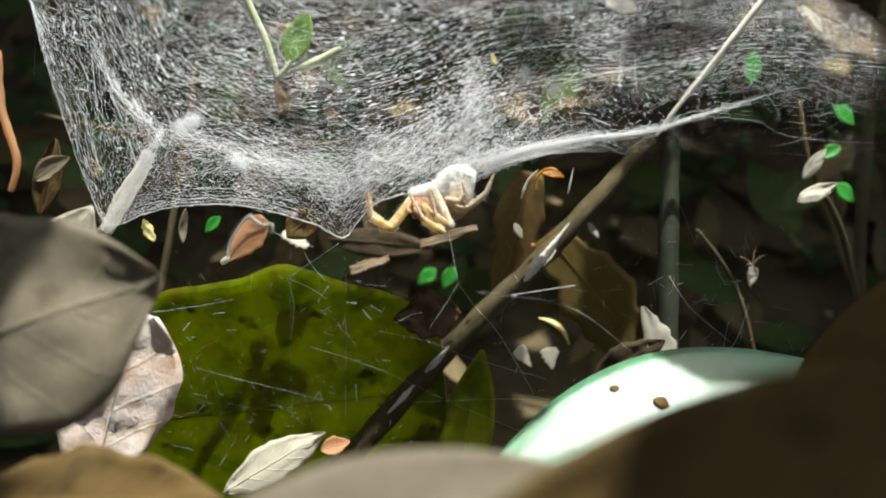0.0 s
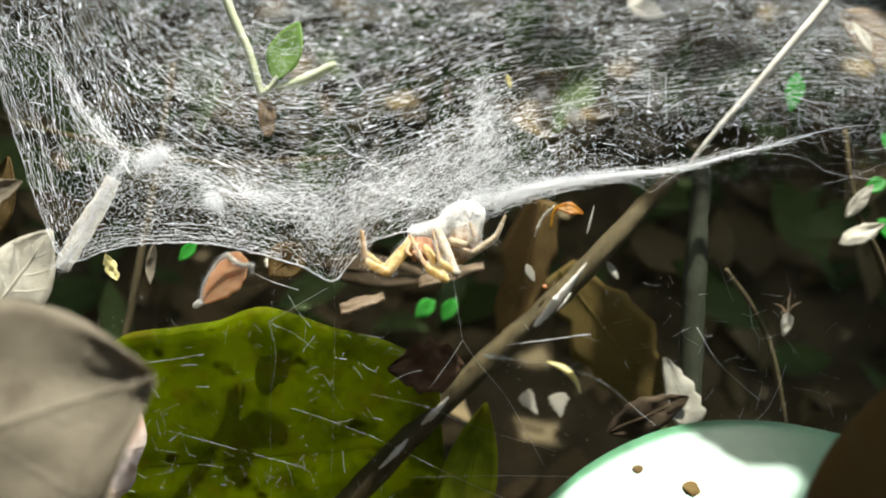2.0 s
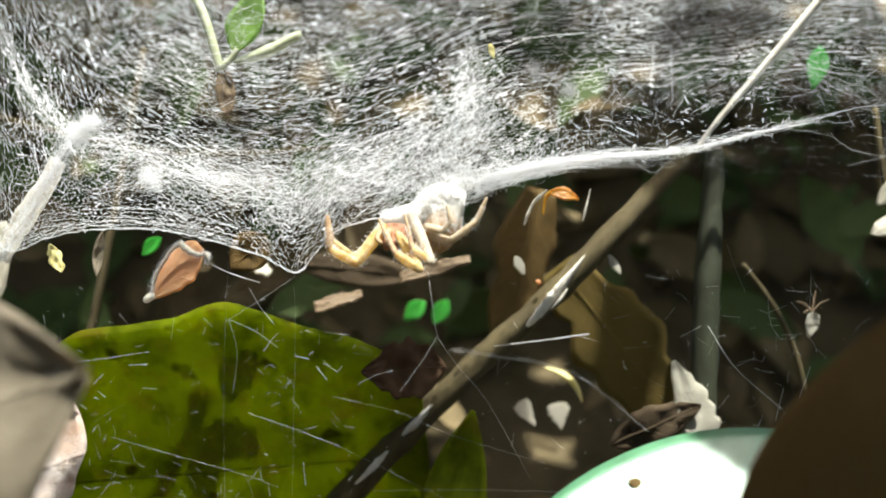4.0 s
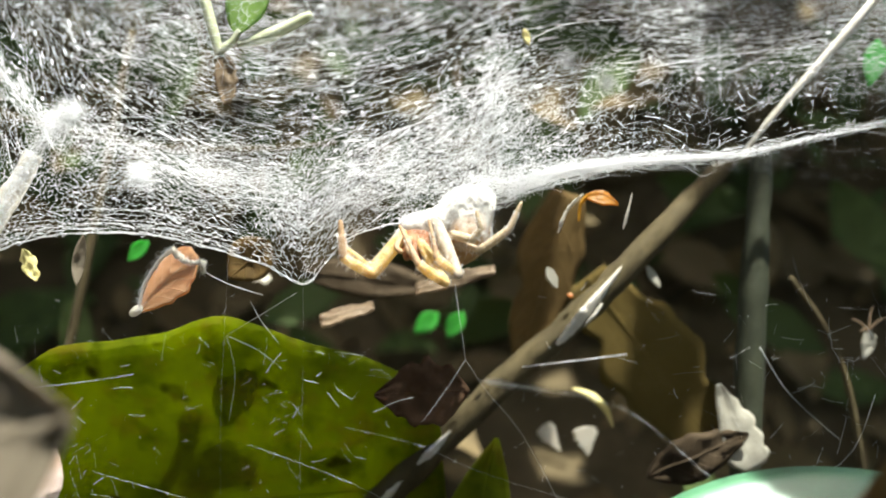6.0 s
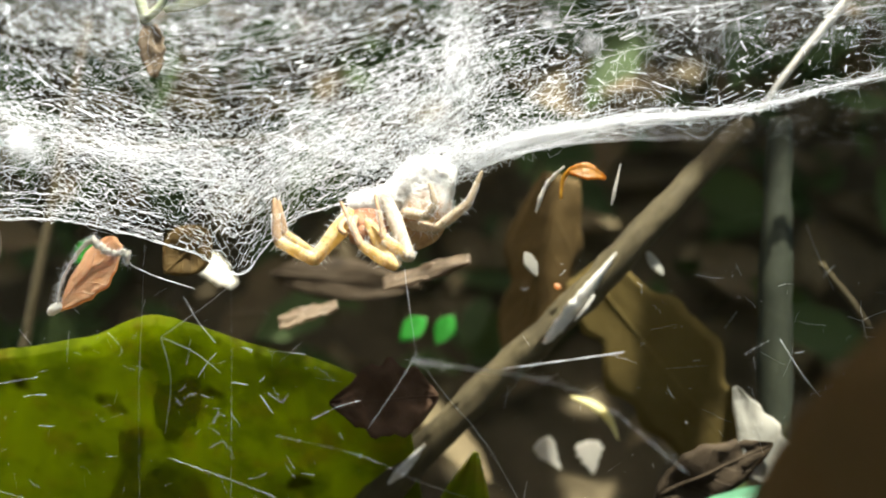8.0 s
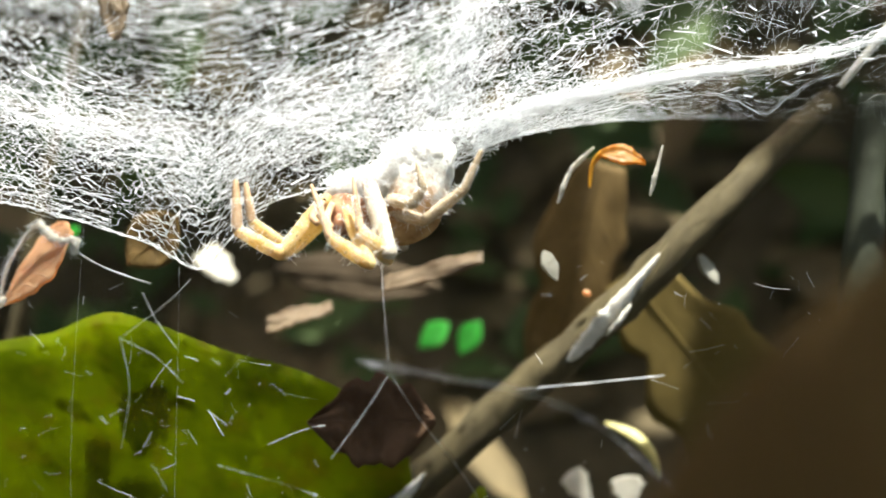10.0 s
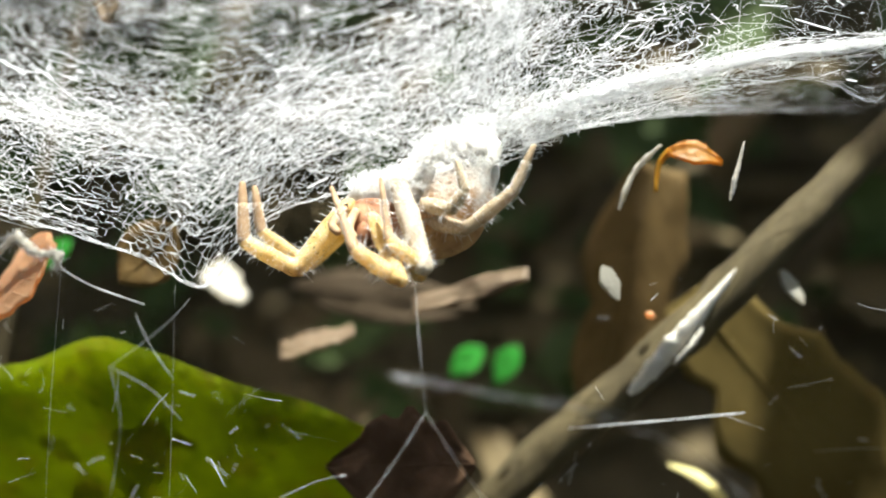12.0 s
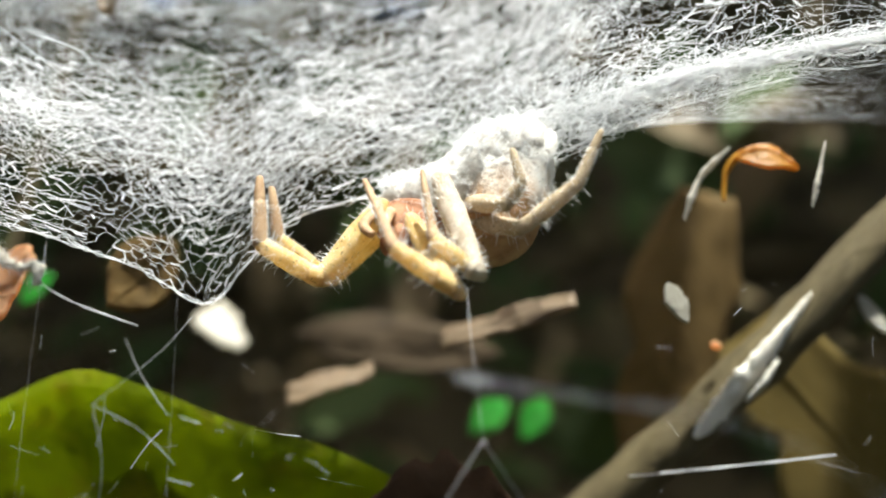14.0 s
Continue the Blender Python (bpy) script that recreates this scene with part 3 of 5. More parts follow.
def build_web():
    web = thing("spider_web", (0, 8, 12), "white sunlit sheet web of fine mesh strung between twigs", "spider web")

    def lay(name, a, b, r):
        return part(name, prisms(name, a, b, r), SILK, web, "", "stuff")

    def field(x, s, size, seed):
        return np.array([noise.noise(Vector((p / size, q / size * 1.4, seed))) for p, q in zip(x, s)])

    # lower sheet: a lace of small uneven six-sided cells
    w, h = 0.42, 0.50
    xs, ss = np.arange(-74, 26, w), np.arange(0, 19, h)
    X, S = np.meshgrid(xs, ss)
    I, J = np.meshgrid(np.arange(len(xs)), np.arange(len(ss)))
    S = S + np.where((I + J) % 2 == 0, 0.13, -0.13)
    warp = 0.5 * np.sin(X * 0.55 + S * 0.7) + 0.35 * np.sin(X * 1.3 - S * 1.1)
    X, S = X + 0.5 * warp + rng.normal(0, 0.10, X.shape), S + 0.3 * np.sin(X * 0.8 + 1.3 * S) + rng.normal(0, 0.09, S.shape)
    S = np.maximum(S, 0)
    S[0] = 0
    G = sheet(X, S) + rng.normal(0, 0.06, (*X.shape, 3))
    patch = field(X.reshape(-1), S.reshape(-1), 7, 2.0).reshape(X.shape) + 0.5 * field(X.reshape(-1), S.reshape(-1), 2.2, 5.0).reshape(X.shape)
    size = np.clip(1.0 + 0.9 * patch, 0.45, 1.8) * np.clip(1.25 - S / 34, 0.5, 1)
    dense = np.clip(1.45 - S / np.where(X < 0, 13, 7.5), 0.0, 0.95) * np.clip(1 - (X - 12) / 16, 0.3, 1)
    up = ((I + J) % 2 == 0)[:-1] & (rng.uniform(size=X[:-1].shape) < dense[:-1])
    along = rng.uniform(size=X[:, 1:].shape) < dense[:, 1:]

    def links(a, b, r):
        m = (a + b) / 2 + rng.normal(0, 0.05, a.shape)
        lay("cell_thread", np.concatenate([a, m]), np.concatenate([m, b]), np.concatenate([r, r]))
    links(G[:, :-1][along], G[:, 1:][along], (rng.gamma(1.6, 0.0095, along.sum()) + 0.006) * size[:, 1:][along])
    links(G[:-1][up], G[1:][up], (rng.gamma(1.6, 0.009, up.sum()) + 0.006) * size[:-1][up])

    # upper sheet: rows of short threads, thick ones shaped as glints; to one side they run slantwise
    def rows(name, x0, x1, s0, s1, step, gap, length, radius, slant, keep, wob=1.0):
        x, s = np.meshgrid(np.arange(x0, x1, gap), np.arange(s0, s1, step))
        s = s + 0.9 * np.sin(x * 0.11) + 0.25 * np.sin(x * 0.21 + 0.15 * s)
        x, s = (x + rng.normal(0, gap * 0.28, x.shape)).reshape(-1), (s + rng.normal(0, step * 0.13 * wob, s.shape)).reshape(-1)
        ok = (rng.uniform(size=len(x)) < keep(x, s)) & (s > 0) & (s < SPAN)
        x, s = x[ok], s[ok]
        ln = length * rng.uniform(0.4, 1.5, len(x))
        th = slant(x, s) + rng.normal(0, 0.10 * wob, len(x))
        sag = rng.normal(0, 0.06 * wob, len(x)) * ln
        pts = [sheet(x + np.cos(th) * ln * f, np.clip(s + np.sin(th) * ln * f + sag * (1 - 4 * f * f), 0, SPAN)) for f in (-0.5, -0.17, 0.17, 0.5)]
        a, b = chains(np.stack(pts, 1))
        lay(name, a, b, np.repeat(radius * rng.gamma(1.2, 0.83, len(x)) * np.interp(x, [14, 28], [1, 0.68]) + 0.005, 3))
    bend = lambda x, s: -1.25 * np.clip((-14 - x) / 46, 0, 1)

    def patchy(x, s):
        return np.clip(0.62 + 0.9 * field(x, s, 9, 11.0) + 0.5 * field(x, s, 3.5, 14.0), 0.12, 1.3)
    thin_right = lambda x, s: (1 + 0.7 * np.clip((x - 15) / 25, 0, 1)) * patchy(x, s)
    rows("row_thread", -72, 84, 13, SPAN, 1.25, 1.05, 0.74, 0.043, bend, lambda x, s: 0.62 * thin_right(x, s), 0.28)
    rows("row_thread", -72, 84, 12, SPAN, 1.25, 2.2, 2.8, 0.012, bend, lambda x, s: 0.70 * thin_right(x, s), 0.25)
    rows("slant_thread", -74, -24, 8, SPAN, 1.05, 2.2, 3.2, 0.022, bend, lambda x, s: 0.46 * patchy(x, s), 0.22)
    rows("glint_thread", -60, 80, 14, SPAN, 2.1, 2.6, 0.95, 0.058, bend, lambda x, s: 0.20 * thin_right(x, s), 1.4)

    def tangle(name, n, xc, sc, length, spread, radius, steps=5, wander=0.5):
        x0, s0 = xc(n), sc(n)
        ang, ln, turn = rng.uniform(0, 2 * math.pi, n), rng.gamma(2.2, length / 2.2, n), rng.normal(0, wander, n)
        lift = rng.normal(0, spread, n)
        lift1 = lift + rng.normal(0, spread, n)
        x, s, pts = x0.copy(), s0.copy(), []
        for k in range(steps + 1):
            f = k / steps
            q = sheet(x, np.clip(s, 0, SPAN))
            off = (lift * (1 - f) + lift1 * f)[:, None]
            pts.append(q + off * np.array([[0.1, -0.6, 0.5]]) + rng.normal(0, 0.05, q.shape))
            a_ = ang + turn * (k + 0.5)
            x = x + np.cos(a_) * ln / steps
            s = s + np.sin(a_) * ln / steps * 0.7
        a, b = chains(np.stack(pts, 1))
        lay(name, a, b, np.repeat(np.abs(rng.normal(radius, radius * 0.35, n)) + min(0.006, radius * 2), steps))
    tangle("tangle", 180, lambda n: rng.uniform(-70, 34, n), lambda n: 13 + np.abs(rng.normal(0, 22, n)), 6.0, 1.2, 0.015, 5, 0.10)
    tangle("curly_tangle", 950, lambda n: rng.normal(-2, 9, n), lambda n: 3 + np.abs(rng.normal(4, 6, n)), 2.6, 0.8, 0.011, 9, 0.75)
    tangle("curly_tangle", 420, lambda n: rng.normal(4, 4, n), lambda n: 4 + np.abs(rng.normal(6, 5, n)), 2.4, 1.0, 0.012, 9, 0.8)
    bx = rng.uniform(-60, -4, 620)
    tangle("band_tangle", 620, lambda n: bx, lambda n: np.abs(12 - 0.22 * (bx + 40) + rng.normal(0, 1.1, n)), 3.4, 0.5, 0.013, 7, 0.3)
    tangle("haze", 500, lambda n: rng.normal(0, 9, n), lambda n: np.abs(rng.normal(8, 4, n)), 4.0, 0.6, 0.007, 4, 0.3)
    tangle("haze", 900, lambda n: rng.normal(-24, 11, n), lambda n: np.abs(rng.normal(9.5, 2.0, n)), 4.0, 0.5, 0.007, 4, 0.2)
    tangle("haze", 5200, lambda n: rng.uniform(-74, 78, n), lambda n: rng.uniform(6, SPAN, n), 5.0, 1.2, 0.0045, 3, 0.25)
    tangle("haze", 3400, lambda n: rng.uniform(-74, -8, n), lambda n: rng.uniform(14, SPAN, n), 2.2, 1.2, 0.005, 2, 0.25)
    tangle("haze", 9500, lambda n: rng.uniform(26, 82, n), lambda n: 6 + np.abs(rng.normal(0, 26, n)), 1.3, 1.4, 0.0012, 2, 0.25)
    for c, size in (((-39.2, -10.5, 18.0), 1.15), ((-38.2, -10.2, 18.8), 1.1), ((-37.3, -10, 19.5), 0.9), ((-30.5, -9, 12.8), 1.0), ((-31.2, -9, 13.6), 0.9), ((16, 27, 34), 1.0), ((21, 23, 30), 1.0)):
        n = 300
        q = np.array([c]) + rng.normal(0, 0.58, (n, 3)) * size
        d = rng.normal(0, 1, (n, 3)) * rng.uniform(0.1, 0.5, (n, 1)) * size
        lay("fluff", q - d, q + d, np.abs(rng.normal(0.007, 0.004, n)) + 0.004)
    tangle("tuft", 560, lambda n: rng.normal(5.0, 1.3, n), lambda n: np.abs(rng.normal(14, 6.5, n)), 2.2, 1.3, 0.014, 9, 0.8)
    tangle("long_strand", 70, lambda n: rng.uniform(-66, 50, n), lambda n: rng.uniform(14, 70, n), 11.0, 2.5, 0.015, 6, 0.08)
    # silk drawn across the sprig
    n = 700
    q = rng.normal(0, 1, (n, 3)) * np.array([[7, 0.5, 6]]) + np.array([[-28, 9.6, 34.5]])
    d = rng.normal(0, 1, (n, 3)) * np.array([[1.0, 0.2, 0.5]]) * rng.uniform(0.2, 1.1, (n, 1))
    lay("sprig_silk", q - d, q + d, np.abs(rng.normal(0.008, 0.006, n)) + 0.004)
    # fluff over the leaf strip bound into the lip
    n = 900
    f = rng.uniform(0, 1.25, (n, 1))
    q = np.array([[-57.6, 6.9, 3.0]]) * (1 - f) + np.array([[-50.4, 8.4, 16.6]]) * f + rng.normal(0, 0.55, (n, 3)) * np.array([[1.1, 0.4, 0.7]])
    d = rng.normal(0, 1, (n, 3)) * rng.uniform(0.15, 0.7, (n, 1)) + np.array([[0.25, 0, 0.45]]) * rng.normal(0, 1, (n, 1))
    lay("fluff", q - d, q + d, np.abs(rng.normal(0.009, 0.005, n)) + 0.004)
    # loose straight threads crossing in front of the sheet
    n = 300
    x0, s0 = rng.uniform(-72, 72, n), rng.uniform(12, 76, n)
    q = sheet(x0, s0) - np.stack([0 * x0, rng.gamma(1.6, 3.2, n), rng.gamma(1.0, 1.2, n)], 1)
    d = rng.normal(0, 1, (n, 3)) * np.array([[0.8, 0.5, 1.0]])
    d *= (rng.gamma(1.8, 1.9, n) / np.linalg.norm(d, axis=1))[:, None]
    lay("crossing_thread", q - d, q + d, np.abs(rng.normal(0.012, 0.008, n)) + 0.005)
    # close rows along the lower lip
    xs = np.arange(-55, -24, 0.8)
    lines = [sheet(xs, np.maximum(s + np.cumsum(rng.normal(0, 0.05, len(xs))), 0.05)) + rng.normal(0, 0.07, (len(xs), 3)) for s in (0.15, 0.3, 0.5, 0.7, 0.95, 1.2, 1.5, 1.8, 2.2, 2.7, 3.3)]
    a, b = chains(np.array(lines))
    keep = rng.uniform(size=len(a)) < 0.85
    lay("lip_thread", a[keep], b[keep], np.abs(rng.normal(0.021, 0.009, keep.sum())) + 0.007)
    # right wing of the sheet: a thin veil of long threads hung between lip cord and bundle
    xs = np.arange(6, 88, 1.1)
    lines = []
    for s in np.arange(0.25, 6.0, 0.36):
        q = sheet(xs + rng.normal(0, 0.2, len(xs)), np.maximum(s + np.cumsum(rng.normal(0, 0.05, len(xs))), 0)) + rng.normal(0, 0.06, (len(xs), 3))
        lines.append(q)
    a, b = chains(np.array(lines))
    keep = rng.uniform(size=len(a)) < 0.55 * np.clip(1 - (a[:, 0] - 20) / 22, 0.12, 1)
    lay("veil_thread", a[keep], b[keep], np.abs(rng.normal(0.008, 0.005, keep.sum())) + 0.004)
    n = 300
    x0, s0 = rng.uniform(7, 30, n), rng.uniform(0, 5, n)
    lay("veil_thread", sheet(x0, s0), sheet(x0 + rng.normal(0, 0.4, n), s0 + rng.uniform(0.2, 0.8, n)), 0.009)
    # lip cord along the lower edge
    ex = np.arange(-75, 89, 0.5)
    lip = sheet(ex, 0.0)[None]
    a, b = chains(np.concatenate([lip, lip + rng.normal(0, 0.12, lip.shape), lip + rng.normal(0, 0.16, lip.shape)]))
    lay("lip_cord", a, b, np.interp(a[:, 0], [-62, -57, 8, 20, 36, 90], [0.010, 0.032, 0.028, 0.013, 0.006, 0.005]))
    # white bundle that runs up from the spider to the stick: fluffy, made of many short fine lengths
    line = smooth_line([(2, 13.0, 14.0), (8, 12.3, 15.8), (14, 12.3, 17.6), (24, 13.5, 20.1), (36, 15.5, 22.2), (46, 17, 25.6), (58, 18, 29.3), (76, 18, 34)], 200)
    def strands(name, n, spread, lo, hi, radius, bias, jitter, first=0):
        ln = rng.uniform(lo, hi, n)
        i0 = (first + (199 - first - ln) * rng.beta(1.0, bias, n)).astype(int)
        off = rng.normal(0, 1, (n, 3)) * np.array([[0.3, 1.0, 0.8]]) * spread(i0)[:, None]
        pts = []
        for f in (0, 0.33, 0.67, 1):
            k = np.clip(i0 + ln * f, 0, 199).astype(int)
            pts.append(line[k] + off + rng.normal(0, jitter, (n, 3)) + np.array([[0, 0, 1.0]]) * (f * rng.normal(0, 0.3, (n, 1))))
        a, b = chains(np.stack(pts, 1))
        CORD.append(lay(name, a, b, np.repeat(np.abs(rng.normal(radius, radius * 0.4, n)) + 0.005, 3)))
    strands("anchor_cord", 170, lambda i: np.interp(i, [0, 60, 140, 199], [0.6, 0.22, 0.15, 0.30]), 12, 40, 0.017, 2.6, 0.10, 30)
    strands("cord_fluff", 520, lambda i: np.interp(i, [0, 50, 120, 199], [1.9, 0.9, 0.42, 0.8]), 4, 20, 0.012, 3.0, 0.16)
    strands("cord_fuzz", 900, lambda i: np.interp(i, [0, 50, 120, 199], [1.8, 0.85, 0.38, 0.6]), 1, 5, 0.013, 2.6, 0.26)
    # underside of the wing: a dim veil running back to a lower rear lip
    rear = smooth_line([(7.5, 11.5, 13.3), (12, 16, 15.6), (20, 23, 18.0), (30, 27, 18.9), (45, 29, 18.8), (64, 31, 18.6), (90, 34, 18.5)], 90)
    near = np.stack([np.interp(rear[:, 0], line[:, 0], line[:, k]) for k in range(3)], 1)
    near[:, 0] = rear[:, 0]
    lines = []
    for v in np.concatenate([np.linspace(0.05, 1, 46), np.ones(4)]):
        v_ = np.clip(v + np.cumsum(rng.normal(0, 0.006, 90)), 0.02, 1)[:, None]
        q = near * (1 - v_) + rear * v_ - np.array([[0, 0, 1.6]]) * v_ * (1 - v_)
        lines.append(q + rng.normal(0, 0.07, q.shape))
    a, b = chains(np.array(lines))
    keep = rng.uniform(size=len(a)) < np.clip(1.0 - (a[:, 0] - 16) / 24, 0.14, 0.85)
    fine = np.clip(1.2 - (a[keep, 0] - 12) / 26, 0.6, 1.0)
    lay("underside_thread", a[keep], b[keep], (np.abs(rng.normal(0.004, 0.002, keep.sum())) + 0.0025) * fine)
    n = 1500
    i0, v = (89 * rng.beta(1, 2.4, n)).astype(int), rng.uniform(0.05, 0.95, n)[:, None]
    q = near[i0] * (1 - v) + rear[i0] * v - np.array([[0, 0, 1.6]]) * v * (1 - v)
    d = rng.normal(0, 1, (n, 3)) * np.array([[0.8, 0.4, 0.2]]) * rng.uniform(0.3, 1.4, (n, 1))
    fine = np.clip(1.2 - (q[:, 0] - 12) / 26, 0.5, 1.0)
    lay("underside_thread", q - d * 0.5, q + d * 0.5, (np.abs(rng.normal(0.006, 0.003, n)) + 0.003) * fine)
    # silk drawn over the spider's back
    n = 2600
    th, ph = rng.uniform(0, 2 * math.pi, n), rng.uniform(0.1, 1.5, n)
    pick = rng.uniform(size=(n, 1)) < 0.6
    c = np.where(pick, np.array([[2.2, 10.9, 11.4]]), np.array([[-2.4, 10.6, 9.6]]))
    rad = np.where(pick, np.array([[3.4, 2.6, 2.9]]), np.array([[3.6, 2.2, 1.4]]))
    q = c + rad * np.stack([np.cos(th) * np.sin(ph), np.sin(th) * np.sin(ph), np.cos(ph)], 1)
    d = rng.normal(0, 1, (n, 3)) * np.array([[0.7, 0.5, 0.5]]) * rng.uniform(0.2, 1.3, (n, 1))
    lay("back_silk", q - d * 0.4, q + d * 0.6 + np.array([[0, 0, 0.3]]), np.abs(rng.normal(0.009, 0.005, n)) + 0.004)
    # knots and lint caught in the mesh
    n = 1300
    x0, s0 = rng.uniform(-70, 50, n), np.abs(rng.normal(6, 26, n))
    q = sheet(x0, np.minimum(s0, SPAN))
    d = rng.normal(0, 1, (n, 3)) * np.array([[1, 0.4, 0.5]])
    d *= (rng.gamma(1.5, 0.22, n) / np.linalg.norm(d, axis=1))[:, None]
    lay("lint", q - d, q + d, np.abs(rng.normal(0.03, 0.02, n)) + 0.012)
    return web


build_web()


def thread(points, r=0.05, label="single white silk thread", steps=10, group="loose silk threads", beads=0):
    line = smooth_line(points, steps)
    bm = tube(bmesh.new(), line, [r * 0.30 * rng.uniform(0.6, 1.3) for _ in range(steps)], 5)
    for i in range(beads):
        c = line[int(rng.integers(1, steps - 1))] + rng.normal(0, 0.05, 3)
        bmesh.ops.create_icosphere(bm, subdivisions=1, radius=rng.uniform(0.04, 0.09) * MM, matrix=Matrix.Translation(P(c)))
    return single("silk_thread", bm, SILK, points[0], label, "silk thread", group)


def build_threads():
    thread([(1.0, 5, 2.8), (1.5, 4, 0), (2.5, 3, -5.7)], 0.04)
    thread([(2.5, 3, -5.7), (0.6, 3, -8.9), (-2.2, 3, -13)], 0.065)
    thread([(2.5, 3, -5.7), (5.2, 3, -9.4), (9.5, 3, -14.4), (15, 3, -24)], 0.055)
    thread([(-10.5, 0, -13.3), (-2.2, 0, -15), (4.2, 0, -17.6), (16.6, 0, -21)], 0.035, beads=8)
    thread([(-8, 4, -12.4), (-5.5, 5, -11.2), (-3.4, 5, -10.6)], 0.05, beads=2)
    thread([(10.6, 22, -9.0), (18, 22, -7.9), (24.8, 22, -6.8)], 0.2, "short bright straight silk thread", beads=2)
    thread([(-47, 0, -10.2), (-41, 0, -9.4), (-34.2, 0, -8.2)], 0.05, "short bright straight silk thread", beads=3)
    line = smooth_line([(3, -5, -4.6), (9, -5, -5.3), (14, -5, -6.0), (19, -5, -8.0), (26, -6, -13.5)], 60)
    bm = tube(bmesh.new(), line, [0.010 * rng.uniform(0.6, 1.3) for _ in range(60)], 5)
    fuzzy = MOVING["silk_strand"] = single("silk_strand", bm, SILK, (3, -5, -4.6), "fuzzy white silk strand strung low in the air", "silk thread")
    n = 240
    k = (59 * rng.beta(0.7, 2.2, n)).astype(int)
    q = line[k] + rng.normal(0, 0.12, (n, 3))
    d = rng.normal(0, 1, (n, 3)) * rng.uniform(0.1, 0.5, (n, 1)) * np.array([[1.2, 0.6, 0.5]])
    part("fuzz", prisms("fuzz", q - d, q + d, 0.006), SILK, fuzzy, "", "stuff")
    thread([(-27.9, 14, -5.2), (-26.6, 14, -10), (-27.2, 14, -16)], 0.06)
    thread([(-27.9, 14, -5.2), (-24, 14, -6.8), (-20.5, 13, -9)], 0.06)
    thread([(-27.9, 14, -5.2), (-22, 12, -1.5), (-18, 9, 1)], 0.05)
    thread([(-24.5, 12, -0.5), (-23, 12, -3), (-20.8, 12, -5.6)], 0.09)
    thread([(-29.6, 9, 3.1), (-26.5, 9, 1.7), (-22.5, 10, 0.4)], 0.14, "pale silk strand on a hanging leaf")
    thread([(-16.5, 4, 2.2), (-16.2, 4, -8), (-16.4, 5, -30)], 0.014)
    thread([(-25, 3, 5), (-25.3, 3, -12), (-25, 4, -32)], 0.014)
    thread([(-22, 2, -16), (-10, 2, -20), (3, 2, -26), (18, 2, -32)], 0.032, beads=6)
    thread([(-5, -2, -24.5), (8, -2, -24), (20, 0, -24.5)], 0.04, beads=3)
    thread([(-40, 3, -20), (-30, 3, -22.5), (-20, 3, -25)], 0.03, beads=3)
    thread([(42, 20, -5), (46, 20, -11), (53, 20, -17)], 0.10)
    thread([(40, 12, -21), (46, 12, -20.5), (52, 14, -17), (55, 15, -10)], 0.08, "knotted silk strand with caught specks", beads=7)
    for c in ((49.5, 16, -2.5), (54, 18, -6), (47, 15, -9)):
        for k in range(5):
            d = rng.normal(0, 1, 3) * np.array([1.6, 0.5, 1.8])
            thread([c, tuple(np.array(c) + d * 0.5 + rng.normal(0, 0.25, 3)), tuple(np.array(c) + d)], 0.045, "frayed white silk thread in the gloom", 6)
    thread([(50, 14, -17.5), (51, 14, -13)], 0.06)
    thread([(47, 14, -20), (48.2, 14, -16.8)], 0.06)
    thread([(20, 18, 30), (32, 20, 33), (46, 22, 35.5)], 0.12, "pale strand crossing the upper web")
    thread([(9.5, 26.0, 43.0), (17.2, 26.0, 41.7)], 0.1)
    thread([(12.2, 26.0, 38.0), (19.2, 26.0, 41.4), (27.2, 26.0, 42.3)], 0.13)
    thread([(31.9, 26.0, 43.3), (35.9, 26.0, 41.0), (38.9, 26.0, 38.0)], 0.1)
    thread([(34.2, 26.0, 38.0), (34.1, 26.0, 30.6)], 0.13)
    thread([(36.9, 26.0, 38.0), (37.4, 26.0, 29.3)], 0.13)
    thread([(19.2, 26.0, 29.9), (19.9, 26.0, 32.0), (24.9, 26.0, 33.0)], 0.1)
    thread([(46.9, 26.0, 44.3), (52.6, 26.0, 39.3)], 0.1)
    # stray bits of silk in the air before the large leaf and among the dead leaves
    n = 270
    c = np.concatenate([rng.uniform((-52, -2, -36), (-4, 14, -4), (190, 3)), rng.uniform((26, 2, -22), (62, 26, 4), (80, 3))])
    d = rng.normal(0, 1, (n, 3)) * np.array([[1, 0.4, 0.9]])
    d *= (rng.gamma(1.5, 0.48, n) / np.linalg.norm(d, axis=1))[:, None]
    bow = rng.normal(0, 0.09, (n, 3)) * np.linalg.norm(d, axis=1)[:, None]
    a, b = chains(np.stack([c - d, c - d * 0.3 + bow, c + d * 0.3 + bow, c + d], 1))
    thick = np.repeat(0.005 * rng.gamma(1.0, 1.0, n) + 0.004, 3)
    more = np.random.default_rng(77)
    k = 200
    c = np.concatenate([more.uniform((-60, 0, -36), (-8, 14, 0), (110, 3)), more.uniform((8, 4, -26), (66, 24, 4), (90, 3))])
    d = more.normal(0, 1, (k, 3)) * np.array([[1, 0.4, 1.0]])
    d *= (more.gamma(1.2, 0.40, k) / np.linalg.norm(d, axis=1))[:, None]
    thick = np.concatenate([thick, 0.006 * more.gamma(1.2, 1.0, k) + 0.004])
    me = prisms("stray_silk", np.concatenate([a, c - d]), np.concatenate([b, c + d]), thick)
    ob = new("stray_silk", me)
    me.materials.append(SILK)
    tagged(ob, "stray bits of white silk floating among leaves", "silk", "", "stuff")


build_threads()

